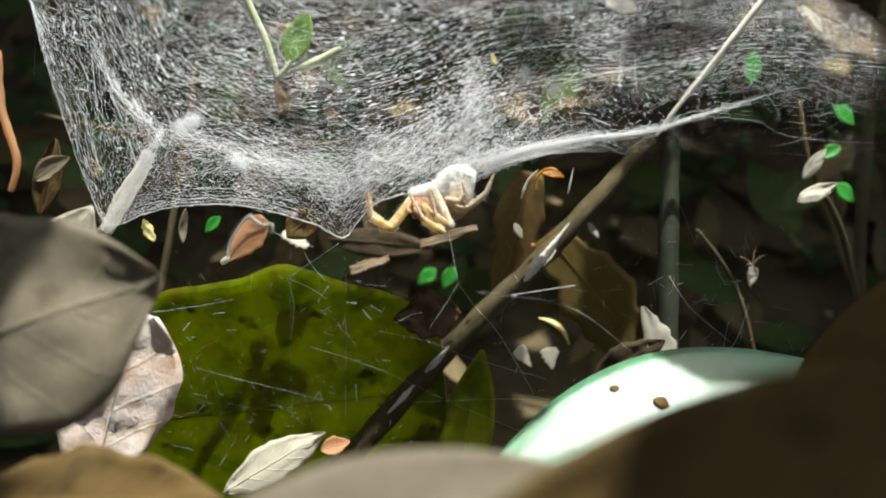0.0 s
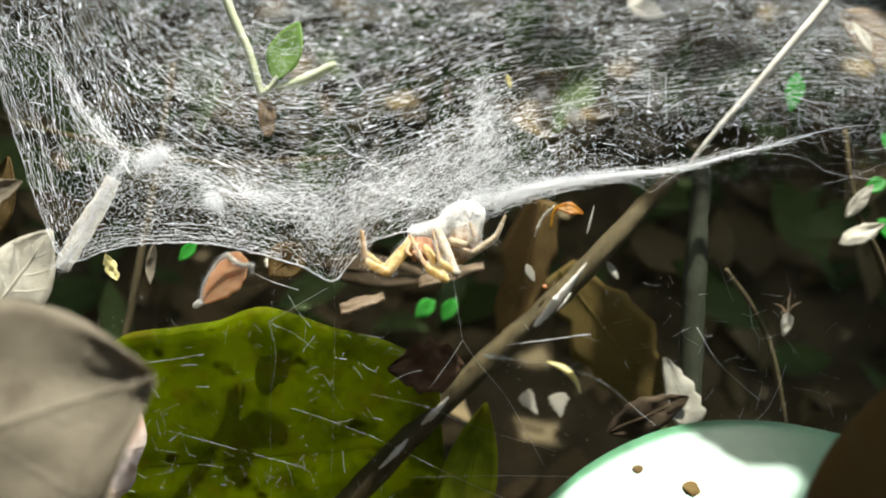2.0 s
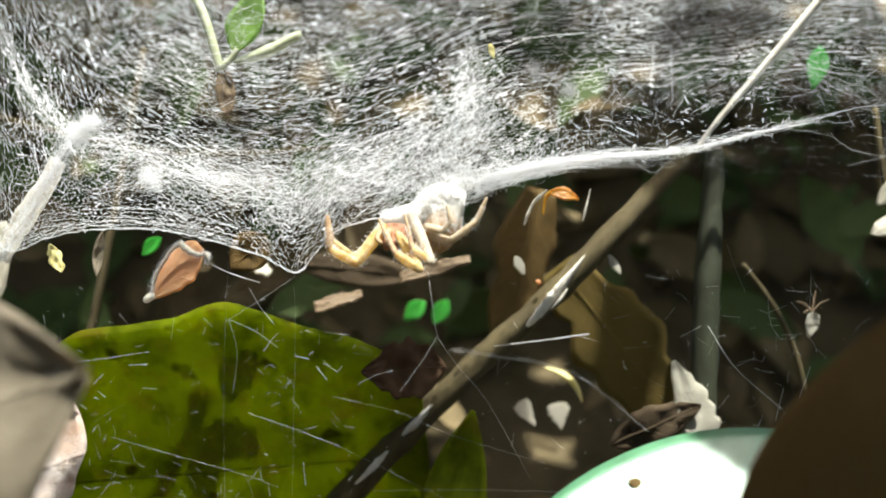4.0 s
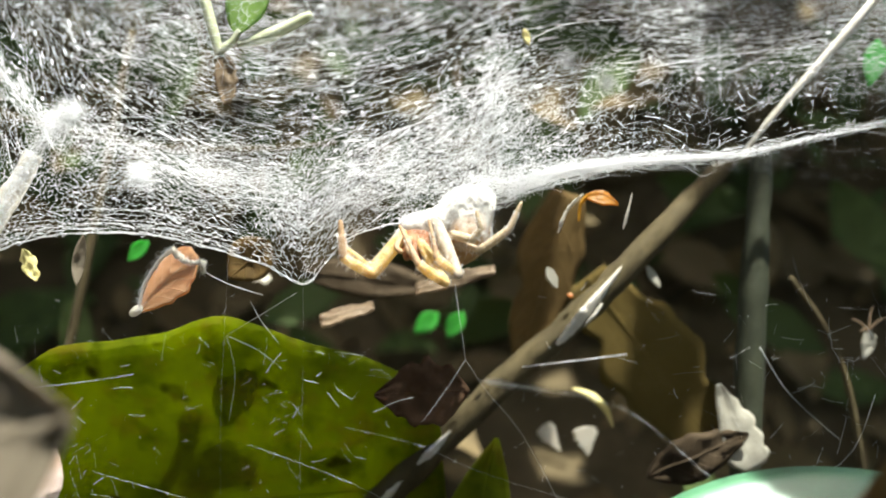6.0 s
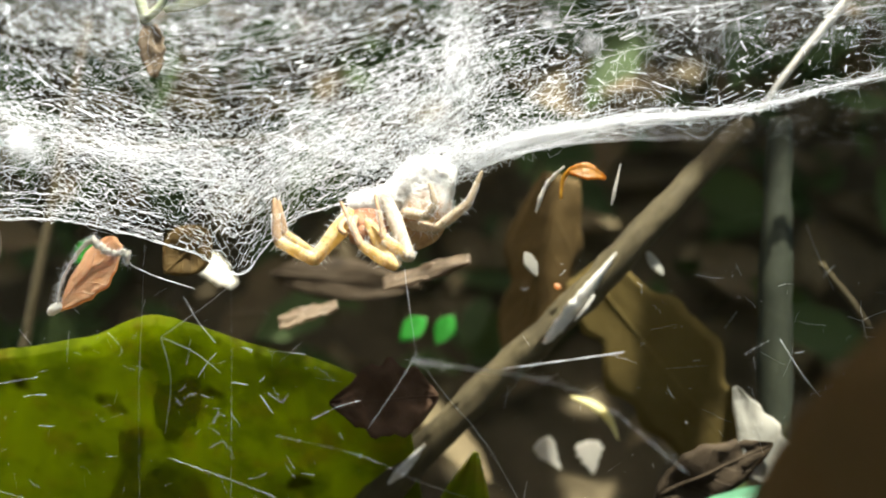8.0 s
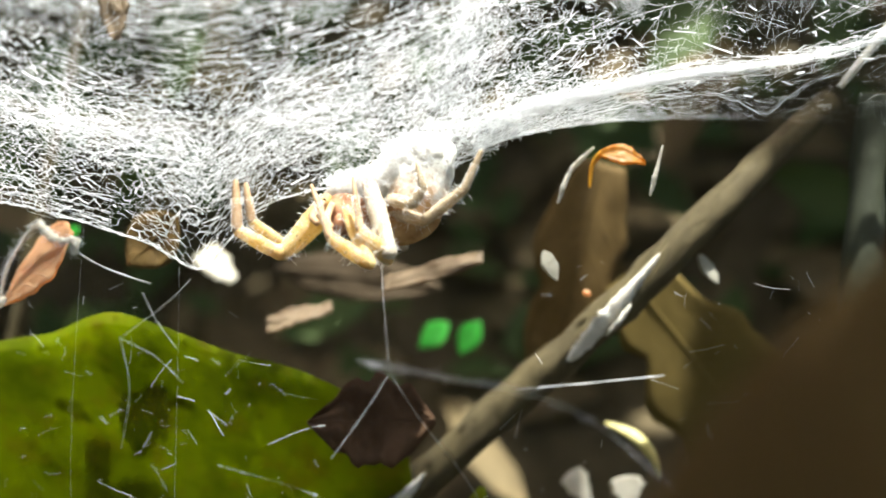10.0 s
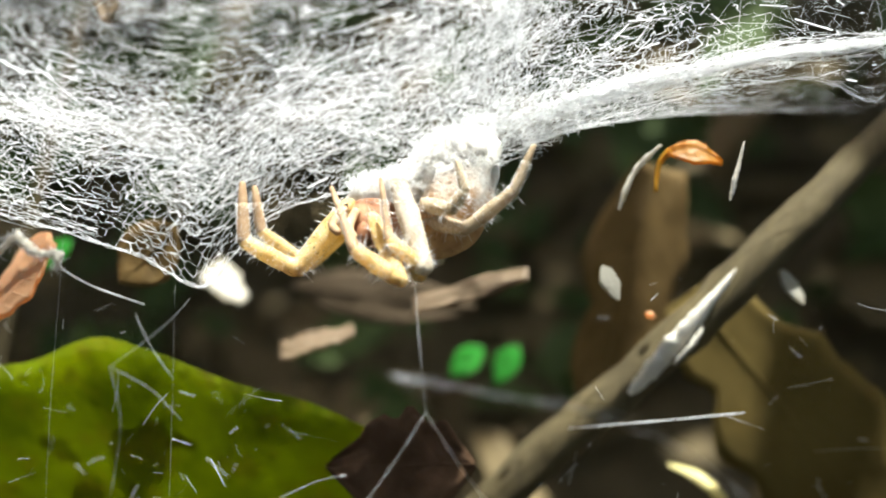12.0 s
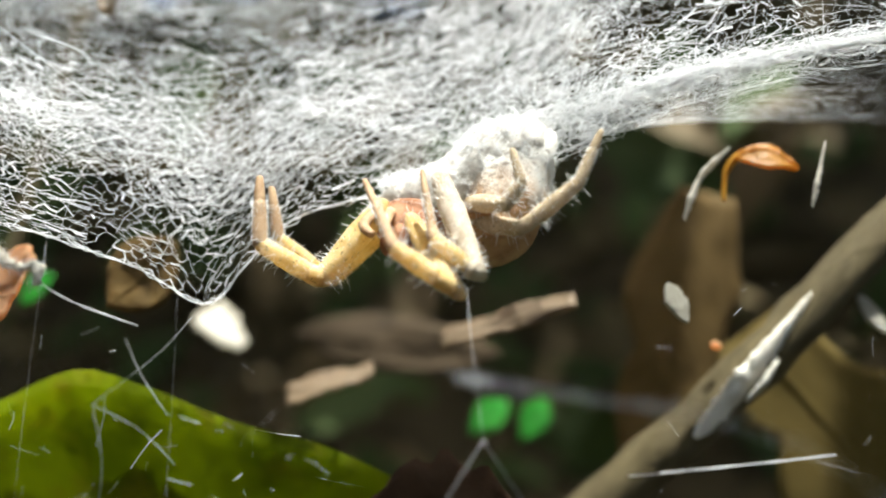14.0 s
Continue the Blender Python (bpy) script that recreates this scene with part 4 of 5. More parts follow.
# ---- the spider ----
def bristles(name, lines, n, length, parent, r0=0.035, spread=1.0, mat=None):
    """Short stiff hairs standing out from a limb. lines: (points, radius) pairs."""
    a, b = [], []
    for pts, rad in lines:
        pts = np.array(pts, float)
        for _ in range(n):
            i = rng.integers(0, len(pts) - 1)
            f = rng.uniform()
            p = pts[i] * (1 - f) + pts[i + 1] * f
            ax = pts[i + 1] - pts[i]
            ax /= np.linalg.norm(ax)
            d = rng.normal(0, 1, 3)
            d -= ax * d.dot(ax)
            d /= np.linalg.norm(d)
            q = p + d * rad * 0.9
            a.append(q)
            b.append(q + (d * spread + ax * rng.uniform(-0.2, 0.5)) * length * rng.uniform(0.5, 1.2))
    return part(name, prisms(name, a, b, r0, r0 * 0.25), mat or HAIR, parent, "", "stuff")


def limb(a, b, ra, rm, rb, bow=(0, 0, 0), n=12):
    """One joint of a leg: swollen in the middle, rounded at both ends."""
    a, b, bow = np.array(a, float), np.array(b, float), np.array(bow, float)
    pts, rs = [], []
    length = max(float(np.linalg.norm(b - a)), 1e-6)
    ea, eb = 0.6 * ra / length, 0.6 * rb / length
    for f, k in ((-ea, 0.25), (-0.6 * ea, 0.7), (0, 0.95), (0.08, 1), (0.22, 1), (0.38, 1), (0.55, 1), (0.72, 1), (0.88, 1), (1, 0.95), (1 + 0.6 * eb, 0.7), (1 + eb, 0.25)):
        pts.append(a + (b - a) * f + bow * math.sin(math.pi * min(max(f, 0), 1)))
        rs.append(float(np.interp(f, [0, 0.4, 1], [ra, rm, rb])) * k)
    return tube(bmesh.new(), pts, rs, n, 0.05), pts


def leg(spider, joints, radii, mats, hairs=26, long_hair=0.62):
    """Joints from the body outward: hip, knee, shin end, foot. The knee cap is a short joint of its own."""
    hip, knee, shin, foot = [np.array(j, float) for j in joints]
    r1, r2, r3 = radii
    bm, p1 = limb(hip, knee, r1 * 0.8, r1 * 1.1, r1 * 0.8)
    top = part("femur", bm, mats[0], spider)
    cap_end = knee + (shin - knee) * 0.22
    bm, p2 = limb(knee + (hip - knee) * 0.03, cap_end, r1 * 0.82, r1 * 0.9, r2, n=10)
    part("knee", bm, mats[0], top)
    bm, p3 = limb(cap_end, shin, r2, r2 * 1.08, r2 * 0.8)
    part("shin", bm, mats[1], top)
    wrist = shin + (foot - shin) * 0.65
    bm, p4 = limb(shin, wrist, r2 * 0.8, r3 * 1.1, r3 * 0.85, n=10)
    part("ankle", bm, mats[2], top)
    bm, p5 = limb(wrist, foot, r3 * 0.85, r3 * 0.78, r3 * 0.55, n=8)
    part("foot", bm, mats[2], top)
    bristles("bristles", [(p1[2:-2], r1), (p3[2:-2], r2)], int(hairs * 1.7), long_hair * 1.2, top, 0.024, 1.0, WHITE_HAIR)
    bristles("fine_hair", [(p1[2:-2], r1), (p3[2:-2], r2), (p4[2:-2], r3)], hairs * 18, 0.22, top, 0.013, 0.8, WHITE_HAIR)
    return top


def build_spider():
    sp = thing("spider", (0, 9, 12), "pale hairy spider hanging upside down under its web", "spider")
    # abdomen: a blunt, tall, humped sac; its pale top is down plus painted sun glare
    def sac(d, q):
        k = 1 + 0.16 * abs(d.z) ** 2
        return (q.x * k + 0.9 * d.z * abs(d.z), q.y * k, q.z)
    ab = part("abdomen", blob((2.5, 11, 9.5), (2.75, 2.6, 5.1), (0, 12, 0), 0.10, 700, 4, sac), BELLY, sp, "brown mottled abdomen, pale top of down and painted sun glare")
    part("abdomen_hump", blob((3.6, 10.8, 12.4), (2.0, 2.1, 2.1), (0, 8, 0), 0.12, 1500, 4), DOWN, ab, "white downy hump")
    part("spinneret", blob((0.4, 10.4, 5.6), (0.5, 0.5, 0.55), (0, 0, 0), 0.1, 900, 2), HEAD, ab)
    head = part("cephalothorax", blob((-3.6, 10.5, 7.3), (2.6, 2.1, 1.95), (0, 10, 0), 0.07, 800, 3), HEAD, sp, "reddish brown head and chest")
    part("back_down", rod([(-6.0, 10.3, 8.8), (-4.9, 10.5, 9.2), (-3.0, 10.7, 9.8), (-0.5, 10.8, 10.7), (1.8, 10.9, 11.9), (3.6, 10.9, 13.1), (4.6, 10.9, 14.3)], [0.3, 0.9, 1.3, 1.75, 2.1, 2.1, 0.7], 20, 40, 0.22), DOWN, ab, "white silky down over the back")
    for x, y in ((-5.6, 9.3), (-4.8, 8.9)):
        part("fang_base", blob((x + 0.8, y, 6.3), (0.66, 0.66, 1.15), (8, 12, 0), 0.06, 900, 3), HEAD, head)
    for p in ((-6.1, 9.6, 8.2), (-5.9, 9.0, 7.9), (-6.2, 10.3, 8.3), (-5.5, 8.8, 8.4)):
        part("eye", blob(p, (0.16, 0.16, 0.16), (0, 0, 0), 0, 1, 2), EYE, head, "small dark glossy eye")
    for pts in ([(-5.6, 8.9, 8.2), (-6.1, 7.6, 6.9), (-5.4, 7.2, 6.2)], [(-4.6, 8.5, 8.0), (-4.7, 7.3, 6.6), (-4.1, 7.2, 5.9)]):
        part("palp", rod(pts, [0.34, 0.36, 0.26], 8, 9), LEG_TIP, head)
    a, b = [], []
    for _ in range(13000):
        d = rng.normal(0, 1, 3)
        d /= np.linalg.norm(d)
        q = np.array((2.6, 11, 9.6)) + d * np.array((2.7, 2.5, 5.0))
        pick = rng.uniform()
        if pick < 0.3:
            q = np.array((3.6, 10.8, 12.6)) + d * np.array((1.95, 2.0, 2.05))
        elif pick < 0.55:
            q = np.array((-1.2 + d[0] * 4.2, 10.7 + d[1] * 2.2, 10.2 + d[2] * 1.6 + d[0] * 1.9))
        elif q[2] < 7.5:
            continue
        a.append(q)
        b.append(q + (d + np.array((0.2, 0, -0.3)) + rng.normal(0, 0.55, 3)) * rng.uniform(0.08, 0.30))
    part("abdomen_hair", prisms("abdomen_hair", a, b, 0.009, 0.004), WHITE_HAIR, ab, "", "stuff")
    yellow, grey = (LEG, LEG, LEG_TIP), (LEG_WHITE, LEG, LEG_TIP)
    leg(sp, [(-5.4, 9.6, 8.6), (-8.9, 8.0, 3.4), (-12.3, 6.0, 5.4), (-12.7, 6.2, 9.7)], (0.82, 0.60, 0.46), yellow, 44)
    leg(sp, [(-5.2, 12.4, 8.6), (-9.6, 12.0, 3.9), (-12.6, 9.6, 6.4), (-13.2, 9.4, 9.8)], (0.72, 0.54, 0.40), yellow, 30)
    leg(sp, [(-3.4, 8.9, 7.6), (0.0, 5.0, 2.8), (-3.2, 4.2, 4.9), (-5.7, 6.0, 9.4)], (0.66, 0.58, 0.30), yellow, 34)
    leg(sp, [(-3.2, 12.9, 7.6), (-1.0, 15.0, 3.2), (-3.6, 15.6, 5.0), (-5.5, 14.0, 9.4)], (0.58, 0.48, 0.33), yellow, 18)
    leg(sp, [(-1.6, 8.9, 10.3), (1.4, 6.2, 3.7), (-1.2, 5.8, 5.7), (-2.3, 6.8, 10.2)], (0.78, 0.52, 0.26), grey, 44)
    leg(sp, [(-1.4, 12.6, 9.2), (0.4, 15.2, 4.6), (-1.4, 15.8, 6.4), (-2.0, 15.0, 10.2)], (0.6, 0.46, 0.32), grey, 14)
    leg(sp, [(0.6, 9.4, 7.4), (3.9, 7.8, 6.7), (7.3, 7.2, 9.4), (8.6, 7.2, 12.6)], (0.58, 0.50, 0.34), (LEG_GREY, LEG_GREY, LEG_GREY), 20)
    leg(sp, [(0.4, 9.0, 8.6), (3.0, 6.9, 8.0), (3.9, 6.6, 9.3), (3.3, 6.7, 11.4)], (0.56, 0.44, 0.32), (LEG_GREY, LEG_GREY, LEG_GREY), 20)
    return sp


EYE = skin_material("eye", (0.01, 0.008, 0.006), (0.02, 0.015, 0.01), 500, 0, 0.1, 0.0, None, 0.8)
build_spider()

# ---- leaves, twigs and scraps round the web ----
def build_leaves():
    leaf("green_leaf", (-67, 27, -34.5), (0.5, 29, -27.5), (0.05, -0.88, -0.48), 61, GREEN, "large yellow-green leaf in shade, blotched and nibbled",
         rib=0.22, wave=0.5, ragged=0.08, cup=-0.6, nu=44, nv=18, fat=0.5, blunt=0.3, thick=0.12, seed=3)
    leaf("green_leaf", (2, 24, -48), (7.5, 22, -19), (0.1, -1, 0.1), 10, GREEN, "narrow green leaf in shade beside a twig", wave=0.8, nu=16, seed=4)
    leaf("leaf_scrap", (-51.8, 9, 5.2), (-49.8, 9, 1.0), (0.2, -1, 0.3), 1.9, YELLOW, "small yellowish leaf scrap hanging under the web", ragged=0.4, wave=0.5, curl=1.0, seed=65, rib=0)
    wax = leaf("waxy_leaf", (5, -13, -35.5), (68, -4, -21.0), (-0.05, -0.79, 0.61), 30, WAXY, "broad glossy green leaf shining white in the sun",
               rib=0.3, cup=-2.6, arch=2.0, wave=0.5, nu=34, nv=16, fat=0.5, thick=0.45, seed=5)
    for c, r in (((27.2, -4.1, -22.1), 0.8), ((33.6, -7.1, -23.6), 1.2)):
        part("dark_pit", blob(c, (r * 1.2, r, r * 0.3), (45, 0, 15), 0.45, 900, 3), DARK_DRY, wax, "small dark blemish")
    MOVING["weathered_leaf"] = leaf("weathered_leaf", (-76, -41, -18.5), (-33.5, -38, -3.2), (0.25, -1, 0.3), 27, GREY_DRY, "curled grey-brown dead leaf close before the camera", rib=0.3,
         wave=2.4, ragged=0.16, cup=-1.0, nu=30, nv=14, thick=0.35, seed=6, fat=0.62)
    leaf("sunlit_leaf", (-58, 1, -42), (-50.6, 1, -10.2), (0.30, -0.60, 0.74), 20, BLEACHED, "brown dead leaf bleached white where the sun falls", rib=0.25,
         wave=1.8, ragged=0.10, cup=1.5, nu=28, nv=14, seed=7, fat=0.62, blunt=0.15)
    leaf("pale_leaf", (-80, 26, -10), (-68, 27, 8.3), (0.1, -1, 0.3), 13, PALE, "pale pointed dead leaf at the edge of the web", wave=0.8, nu=18, seed=8, rib=0.25)
    leaf("pale_leaf_strip", (-57.6, 7.5, 3.0), (-50.4, 9.0, 16.6), (0.3, -0.75, 0.6), 3.0, RIM, "white narrow leaf strip bound into the web", wave=0.7, ragged=0.3, blunt=0.5, cup=0.6, nu=22, seed=9, rib=0.2)
    cu = thing("curled_leaf", (-37, 9, -1.8), "small curled orange-brown leaf with pale rim hanging from silk", "leaf")
    me, _ = blade_mesh("blade", (-37.4, 9.2, -2.0), (-30.9, 9.4, 5.4), (-0.3, -0.85, 0.6), 7.0, cup=0.0, wave=0.35, ragged=0.12, nu=22, nv=12, fat=0.62, blunt=0.12, seed=10)
    part("blade", me, RUSSET, cu)
    part("rim", rod([(-37.2, 8.6, -1.8), (-36.6, 8.5, 1.2), (-34.9, 8.5, 4.2), (-33.2, 8.4, 5.7)], [0.10, 0.15, 0.2, 0.32], 8, 34, 1.1), RIM, cu, "pale rolled rim")
    part("rim", rod([(-33.3, 8.4, 5.8), (-32.2, 8.3, 4.7), (-30.6, 8.3, 4.1), (-29.5, 8.4, 4.2), (-29.5, 8.5, 2.9)], [0.34, 0.38, 0.28, 0.45, 0.2], 8, 34, 1.1), RIM, cu, "pale rolled rim")
    q = np.repeat(smooth_line([(-37.2, 8.5, -1.8), (-36.6, 8.4, 1.2), (-34.9, 8.4, 4.2), (-33.2, 8.3, 5.7), (-32.2, 8.2, 4.7), (-30.6, 8.2, 4.1), (-29.5, 8.3, 4.2), (-29.5, 8.4, 2.9)], 90), 7, 0)
    q = q + rng.normal(0, 0.16, q.shape)
    d = rng.normal(0, 0.28, q.shape)
    part("fuzz", prisms("fuzz", q - d, q + d, 0.008), SILK, cu, "white silk fuzz on the rim", "stuff")
    part("tail", blob((-37.5, 8.8, -1.9), (0.95, 0.5, 0.6), (0, -35, 0), 0.25, 900, 3), RIM, cu, "white withered tip")
    leaf("dead_leaf", (-23, 15, 7), (-28, 15, 2.0), (0.2, -1, 0.3), 6, DARK_DRY, "small brown leaf hanging behind the web lip", wave=0.6, seed=11)
    leaf("dead_leaf", (-44.4, 9, 7), (-45.4, 9, 0.5), (0.6, -1, 0.1), 1.5, GREY_DRY, "thin grey leaf scrap hanging under the web", wave=0.5, curl=1.5, seed=12, rib=0.15)
    leaf("maroon_leaf", (3.4, 17.5, -11.7), (-9, 16.5, -12.6), (0.05, -1, 0.3), 8.2, MAROON, "dark maroon withered leaf with ragged edge", rib=0.12, wave=1.6, ragged=0.4, cup=0.6, nu=22, nv=10, seed=13)
    leaf("olive_leaf", (21.5, 38, 3.0), (41, 38, -21), (-0.1, -1, -0.05), 14.5, OLIVE_DRY, "broad olive-brown dead leaf hanging in shade", ragged=0.22, notch=((0.3, 1, 0.3), (0.75, -1, 0.25)), wave=0.25, cup=0.1, nu=28, nv=10, seed=14, fat=0.55, rib=0.15, blunt=0.3)
    leaf("olive_leaf", (18.5, 39, 16), (12, 39, -10), (0.2, -1, -0.1), 10.5, DARK_DRY, "narrow dark brown dead leaf hanging in shade", ragged=0.2, notch=((0.6, 1, 0.35),), wave=0.6, nu=22, seed=15, rib=0.15, blunt=0.2)
    leaf("dark_leaf", (29, 26, -24.5), (42.2, 23.6, -17.4), (0.0, -1, 0.1), 6.4, SHADED_DRY, "dark brown pointed dead leaf", wave=1.0, ragged=0.2, nu=20, seed=16)
    leaf("pale_leaf", (43.8, 25, -22.5), (38.2, 25, -11), (0.2, -1, 0.2), 6.4, SCRAP, "torn pale leaf scrap standing on edge", wave=0.3, ragged=0.32, blunt=0.05, fat=0.3, nu=22, nv=10, seed=17, rib=0)
    cl = thing("crescent_leaf", (19.6, 36, -14.2), "small pale yellow crescent-shaped leaf", "leaf")
    part("blade", rod([(19.4, 36, -14.0), (22.4, 35.6, -15.0), (24.6, 35.3, -17.0), (25.7, 35, -19.6)], [0.08, 0.75, 0.7, 0.08], 8, 18, 0.15, 0.5), YELLOW, cl)
    leaf("leaf_scrap", (15.5, 39, -20.5), (18.4, 39, -24.5), (0, -1, 0.4), 3.0, PALE, "torn whitish leaf scrap on the litter", fat=0.15, ragged=0.75, seed=19, rib=0)
    leaf("leaf_scrap", (22, 39, -20.5), (22.8, 39, -25), (0, -1, 0.4), 3.6, PALE, "torn whitish leaf scrap on the litter", fat=0.2, ragged=0.65, seed=20, rib=0)
    leaf("leaf_scrap", (-33.0, 41, 4.2), (-28.6, 41, 0.4), (0, -0.8, 0.8), 3.8, PALE, "small whitish leaf scrap hanging behind the web", ragged=0.6, blunt=0.25, fat=0.3, seed=21, rib=0)
    leaf("leaf_scrap", (-18, 27, -4.2), (-10.5, 27, -1.6), (0, -0.8, 0.7), 2.6, DRY, "narrow grey leaf scrap in the gloom", ragged=0.25, blunt=0.35, wave=0.5, seed=22, rib=0)
    leaf("leaf_scrap", (-4.5, 26, 0.8), (6.5, 24, 4.2), (0, -0.8, 0.6), 2.4, DRY, "narrow grey leaf scrap in the gloom", ragged=0.25, blunt=0.4, wave=0.5, seed=23, rib=0)
    leaf("dead_leaf", (-25, 47, 2.2), (-2, 47, 0.4), (0, -1, 0.1), 6.5, SHADED_DRY, "brown dead leaf lying behind the spider", wave=0.7, seed=24)
    leaf("leaf_scrap", (13.2, 18.5, 4.8), (14.6, 18.5, 2.0), (0, -0.8, 0.7), 1.5, SCRAP, "small pale scrap hanging from a brown thread", ragged=0.3, seed=42, rib=0)
    leaf("leaf_scrap", (28.4, 28, 5.2), (30.4, 28, 2.2), (0, -0.8, 0.7), 1.4, SCRAP, "silvery scrap beside the branch", ragged=0.4, seed=43, rib=0)
    bt = thing("orange_bract", (17.4, 20, 12), "small bent bright orange bract", "bract")
    part("stalk", rod([(17.3, 20, 11.0), (17.5, 20, 13.2), (18.4, 20, 14.4)], [0.18, 0.28, 0.4], 8, 14, 0.2, 0.6), BRACT, bt)
    me, _ = blade_mesh("blade", (18.0, 20, 14.3), (22.5, 20, 13.4), (0.1, -0.8, 0.5), 1.9, arch=0.5, wave=0.35, ragged=0.25, cup=0.3, nu=14, nv=6, seed=64)
    part("blade", me, ORANGE, bt)
    for pts, rad in (([(14.4, 18.5, 9.3), (15.0, 18.5, 11.2), (15.9, 18.5, 12.9), (17.6, 18.5, 14.6)], [0.12, 0.34, 0.26, 0.32, 0.1]), ([(22.9, 18, 10.1), (23.3, 18, 12.0), (23.9, 18, 14.8)], [0.1, 0.30, 0.22, 0.06])):
        single("leaf_sliver", rod(pts, rad, 8, 26, 0.7, 0.4), RIM, pts[0], "thin ragged pale leaf sliver hanging under the web", "leaf")
    for b, t, w in (((-5.5, 50, -8), (-1.6, 50, -4.4), 3.4), ((0, 50, -8.5), (2.6, 50, -4.0), 3.2)):
        leaf("seedling_leaf", b, t, (0.1, -1, 0.5), w, BRIGHT, "tiny bright green seedling leaf", cup=0.4, nu=10, nv=6, rib=0.1, fat=0.55)
    for b, t, w in (((62, 34, 33), (63, 34, 40), 3.5), ((86, 40, 26), (82, 40, 30), 4), ((79, 40, 19), (83, 40, 21.5), 3), ((88, 44, 10), (84, 44, 14), 4), ((-47, 30, 3.4), (-44, 30, 6.4), 2.4)):
        leaf("seedling_leaf", b, t, (0.1, -1, 0.5), w, BRIGHT, "tiny bright green leaf in the undergrowth", cup=0.4, nu=10, nv=6, rib=0.1, fat=0.55)
    leaf("pale_leaf", (72, 32, 14), (76.5, 32, 20), (0.2, -1, 0.3), 2.6, PALE, "pale dead leaf sliver caught in twigs", wave=0.4, seed=28, rib=0)
    leaf("pale_leaf", (70, 30, 9.5), (78, 30, 13), (0, -1, 0.5), 3.4, PALE, "pale dead leaf scrap caught in twigs", wave=0.6, ragged=0.3, seed=29, rib=0)
    hs = thing("hanging_scrap", (61, 30, -3), "small tan husk with spiky stalks hanging in the air", "husk")
    me, _ = blade_mesh("husk", (61.2, 30, -3.2), (60.6, 30, -7.4), (0.2, -1, 0.3), 2.3, cup=0.7, wave=0.4, ragged=0.3, nu=14, nv=6, seed=30, fat=0.4)
    part("husk", me, SCRAP, hs)
    for tip in ((58.6, 30, -1.6), (63.4, 29.5, -1.2), (61.8, 30.5, 0.2), (59.4, 29, -3.4)):
        part("spike", rod([(61.1, 30, -3.2), tuple((a + b) / 2 + c for a, b, c in zip((61.1, 30, -3.2), tip, (0, 0, 0.4))), tip], [0.16, 0.12, 0.05], 6, 8), DRY, hs)
    leaf("brown_leaf", (76, 46, 54), (100, 45, 41), (0.1, -1, 0.3), 13, DRY, "brown dead leaf caught high in the twigs", wave=1.2, ragged=0.15, nu=20, nv=8, seed=51)
    leaf("pale_leaf", (75.5, 40, 51), (79.5, 40, 45), (0.3, -1, 0.4), 2.6, PALE, "pale leaf sliver caught high in the twigs", ragged=0.3, wave=0.5, seed=52, rib=0)
    leaf("pale_leaf", (38.5, 65, 60), (46.5, 65, 57), (0, -1, 0.4), 5.0, PALE, "blunt pale leaf scrap behind the web", ragged=0.2, wave=0.4, seed=53, rib=0)
    leaf("pale_leaf", (-37, 5, -41), (-20, 6, -31), (0.2, -0.9, 0.5), 6.5, PALE, "pale dead leaf lying under the large green leaf", ragged=0.25, wave=0.8, seed=54, rib=0.2)
    leaf("leaf_scrap", (-21, 8, -34.5), (-16, 8, -33), (0, -1, 0.5), 3.0, RUSSET, "small orange-brown leaf scrap on the litter", ragged=0.3, cup=0.5, seed=55, rib=0.1)
    leaf("dead_leaf", (-71, 10, 12), (-65, 10, 16), (0, -1, 0.4), 4.2, GREY_DRY, "grey-brown dead leaf curled beside the web", ragged=0.2, cup=1.0, seed=56, rib=0.2)
    leaf("dead_leaf", (-73, 16, 6), (-70, 16, 20), (0.3, -1, 0.2), 5.0, DARK_DRY, "dark dead leaf hanging beside the web", wave=0.8, seed=57)
    # close to the lens, at the sides of the view
    leaf("foreground_leaf", (-23, -78, -26.0), (12, -64, -19.5), (0.05, -0.97, 0.25), 13, GREY_DRY, "grey-brown dead leaf low before the lens", rib=0.4, arch=2.0, cup=-1.0, wave=0.8, nu=22, nv=10, seed=31)
    leaf("foreground_leaf", (-6, -86, -25), (46, -84, -10), (-0.1, -0.9, 0.35), 18, DARK_DRY, "large dark brown dead leaf in shade before the lens", rib=0.8, wave=1.2, cup=1.0, nu=26, nv=12, seed=32, fat=0.5)
    leaf("dead_leaf", (-52, -44, -28), (-24, -45, -27.5), (0.05, -0.9, 0.4), 12, DARK_DRY, "dark brown dead leaf low in shade", rib=0.3, wave=1.2, ragged=0.15, nu=18, nv=8, seed=63)
    MOVING["brown_leaf"] = leaf("brown_leaf", (20, -36, -32), (42, -34, 12), (-0.3, -1, 0.2), 24, BROWN, "dark reddish brown dead leaf in shade", rib=0.5, wave=1.2, nu=22, nv=10, seed=33)


